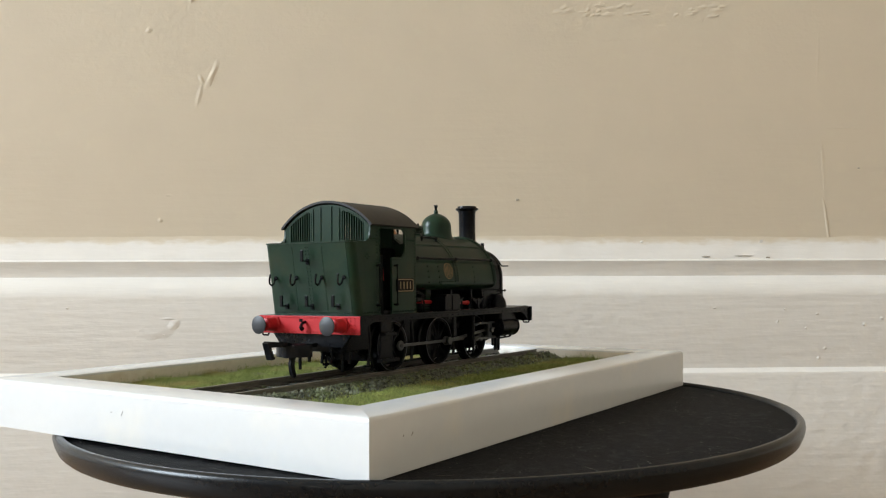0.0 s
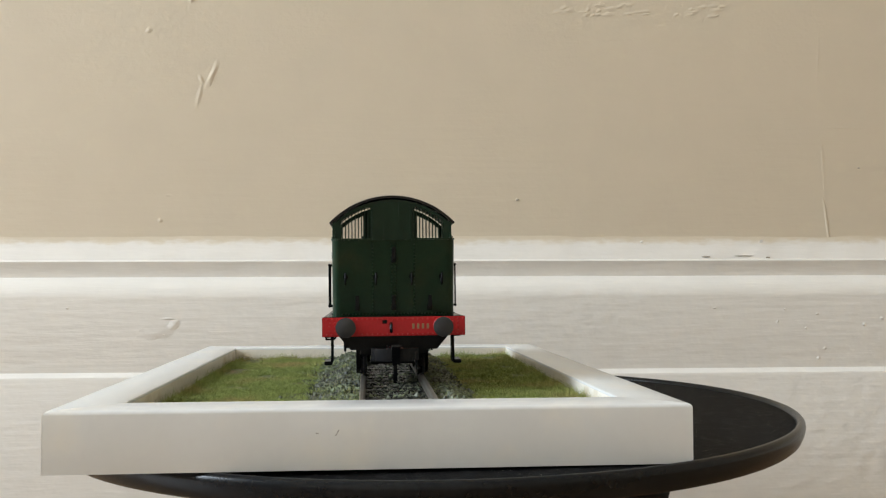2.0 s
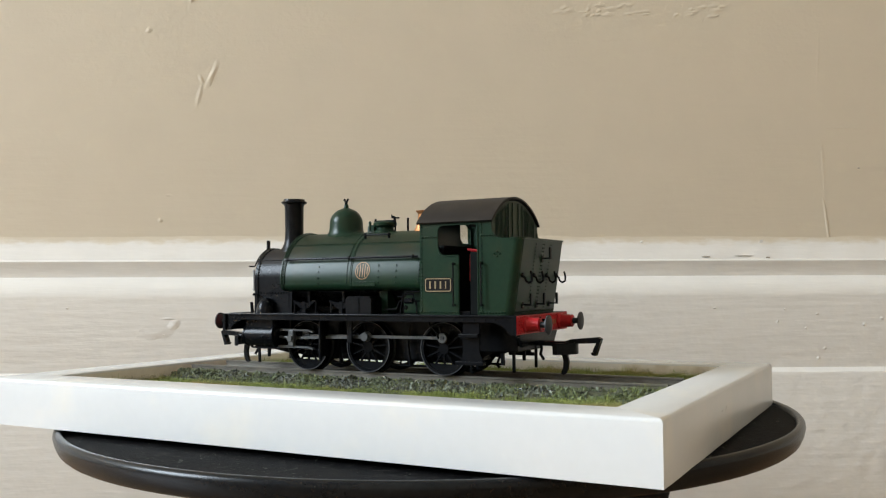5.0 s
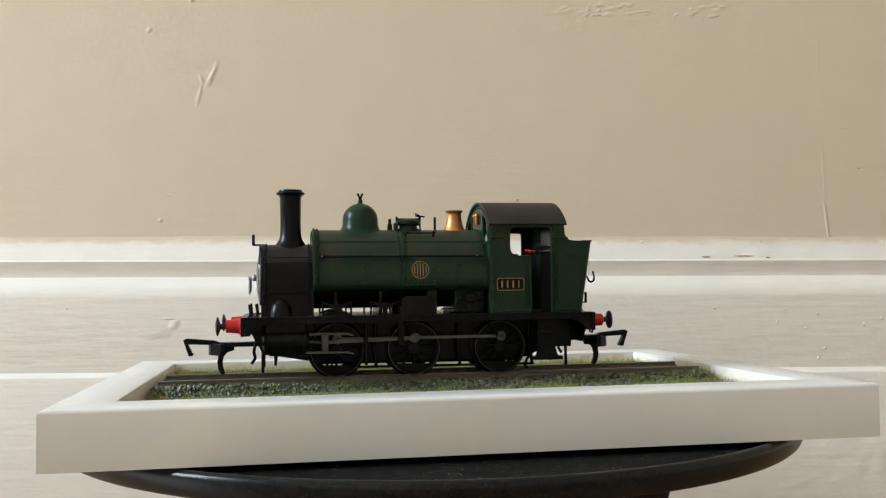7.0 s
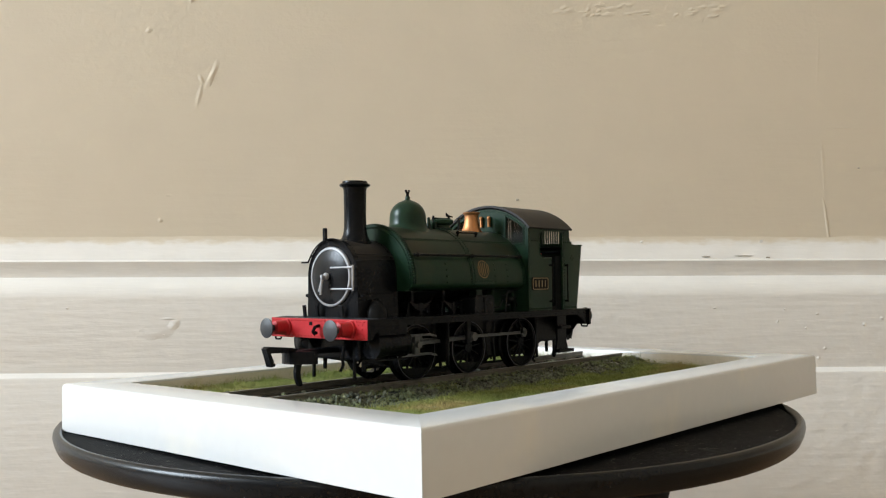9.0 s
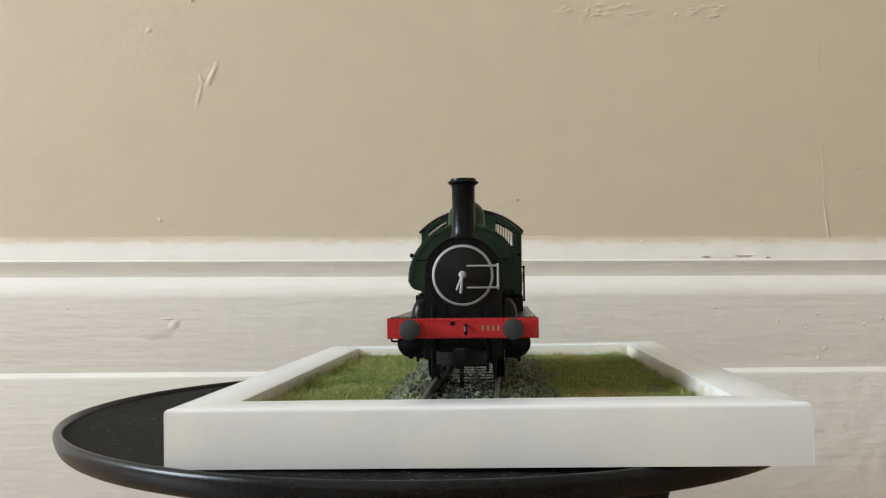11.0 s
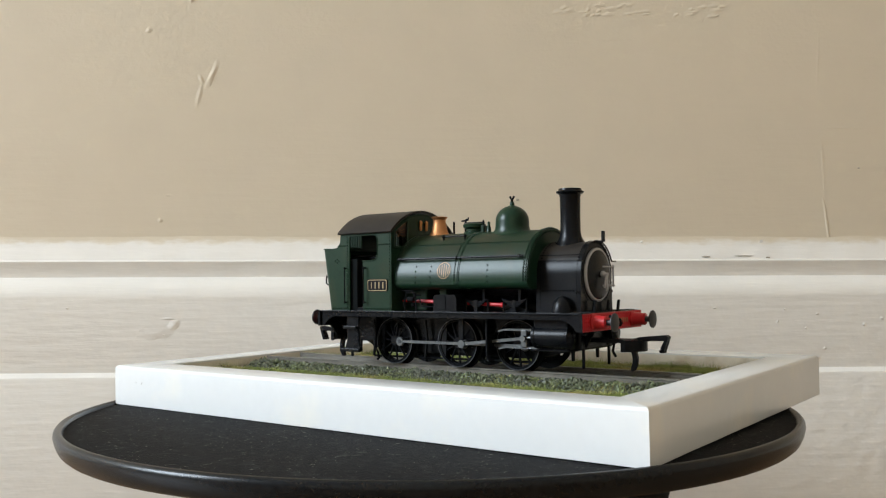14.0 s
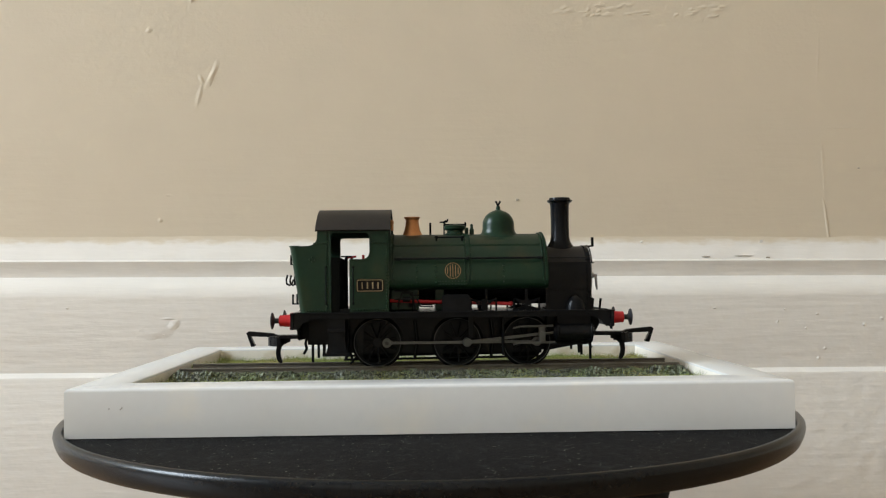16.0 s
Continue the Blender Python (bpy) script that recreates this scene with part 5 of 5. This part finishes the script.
        for q in (-3.9, 3.9):
            rod(bm, (x + q, s * 11, FOOT), (x + q, s * 11, 20.6), 0.3)
        part("leaf_spring", bm, M_BLACK, footplate, "black leaf spring")
    # splashers over the wheels
    for x in WHEELS:
        line = [(x + 8.4 * math.cos(radians(q)), RW + 10.4 * math.sin(radians(q)) * 1.06) for q in range(140, 39, -10)]
        line = [(px, max(pz, FOOT)) for px, pz in line]
        part("splasher", prism(bmesh.new(), line, "y", s * 7.0, s * 10.0), M_BLACK, footplate)
    # injector and pipes ahead of the cab
    bm = wire(bmesh.new(), [(-11, s * 12.4, 20.6), (-4, s * 12.6, 20.6), (-3, s * 12.6, 18.4), (1, s * 12.4, 18.2)], 0.22)
    wire(bm, [(-10, s * 13.2, 18.4), (-8.6, s * 13.2, 22.6), (-5.4, s * 13.2, 22.6), (-4.6, s * 13.2, 17.2)], 0.2)
    rod(bm, (-8.4, s * 12.8, 20.6), (-6.0, s * 12.8, 20.6), 0.8, 10)
    for x, z in ((-9.6, 21.0), (-5.4, 22.4)):
        rod(bm, (x, s * 12.8, FOOT), (x, s * 12.8, z), 0.2)
    wire(bm, [(-11, s * 12.8, 23.2), (-6.5, s * 12.8, 23.2), (-5.8, s * 12.8, 21.8), (-3.4, s * 12.8, 21.8)], 0.22)
    ball(bm, (-6.2, s * 12.9, 18.8), 0.7, 1)
    part("injector", bm, M_BLACK, loco, "black pipework and injector")
bm = rod(bmesh.new(), (-12.4, -10.2, 20.2), (25.0, -10.2, 18.9), 0.55, 8)
ball(bm, (25.0, -10.2, 18.9), 0.8, 2)
part("reversing_rod", bm, M_RED, loco, "bright red reversing rod")


# ---- motion of the platter and all that stands on it ----
def motions():
    times = [i * 0.5 for i in range(33)]
    inv = turntable.matrix_world.inverted()
    walk(platter, [(t, inv @ turned(t)) for t in times])
    walk(picture_frame, [(t, turned(t, FC[0], FC[1], -25.0, 0.55)) for t in times])
    for ob in (landscape, field_grass, stones, track, loco):
        walk(ob, [(t, turned(t, 0.0, 12.375, -25.6)) for t in times])


motions()
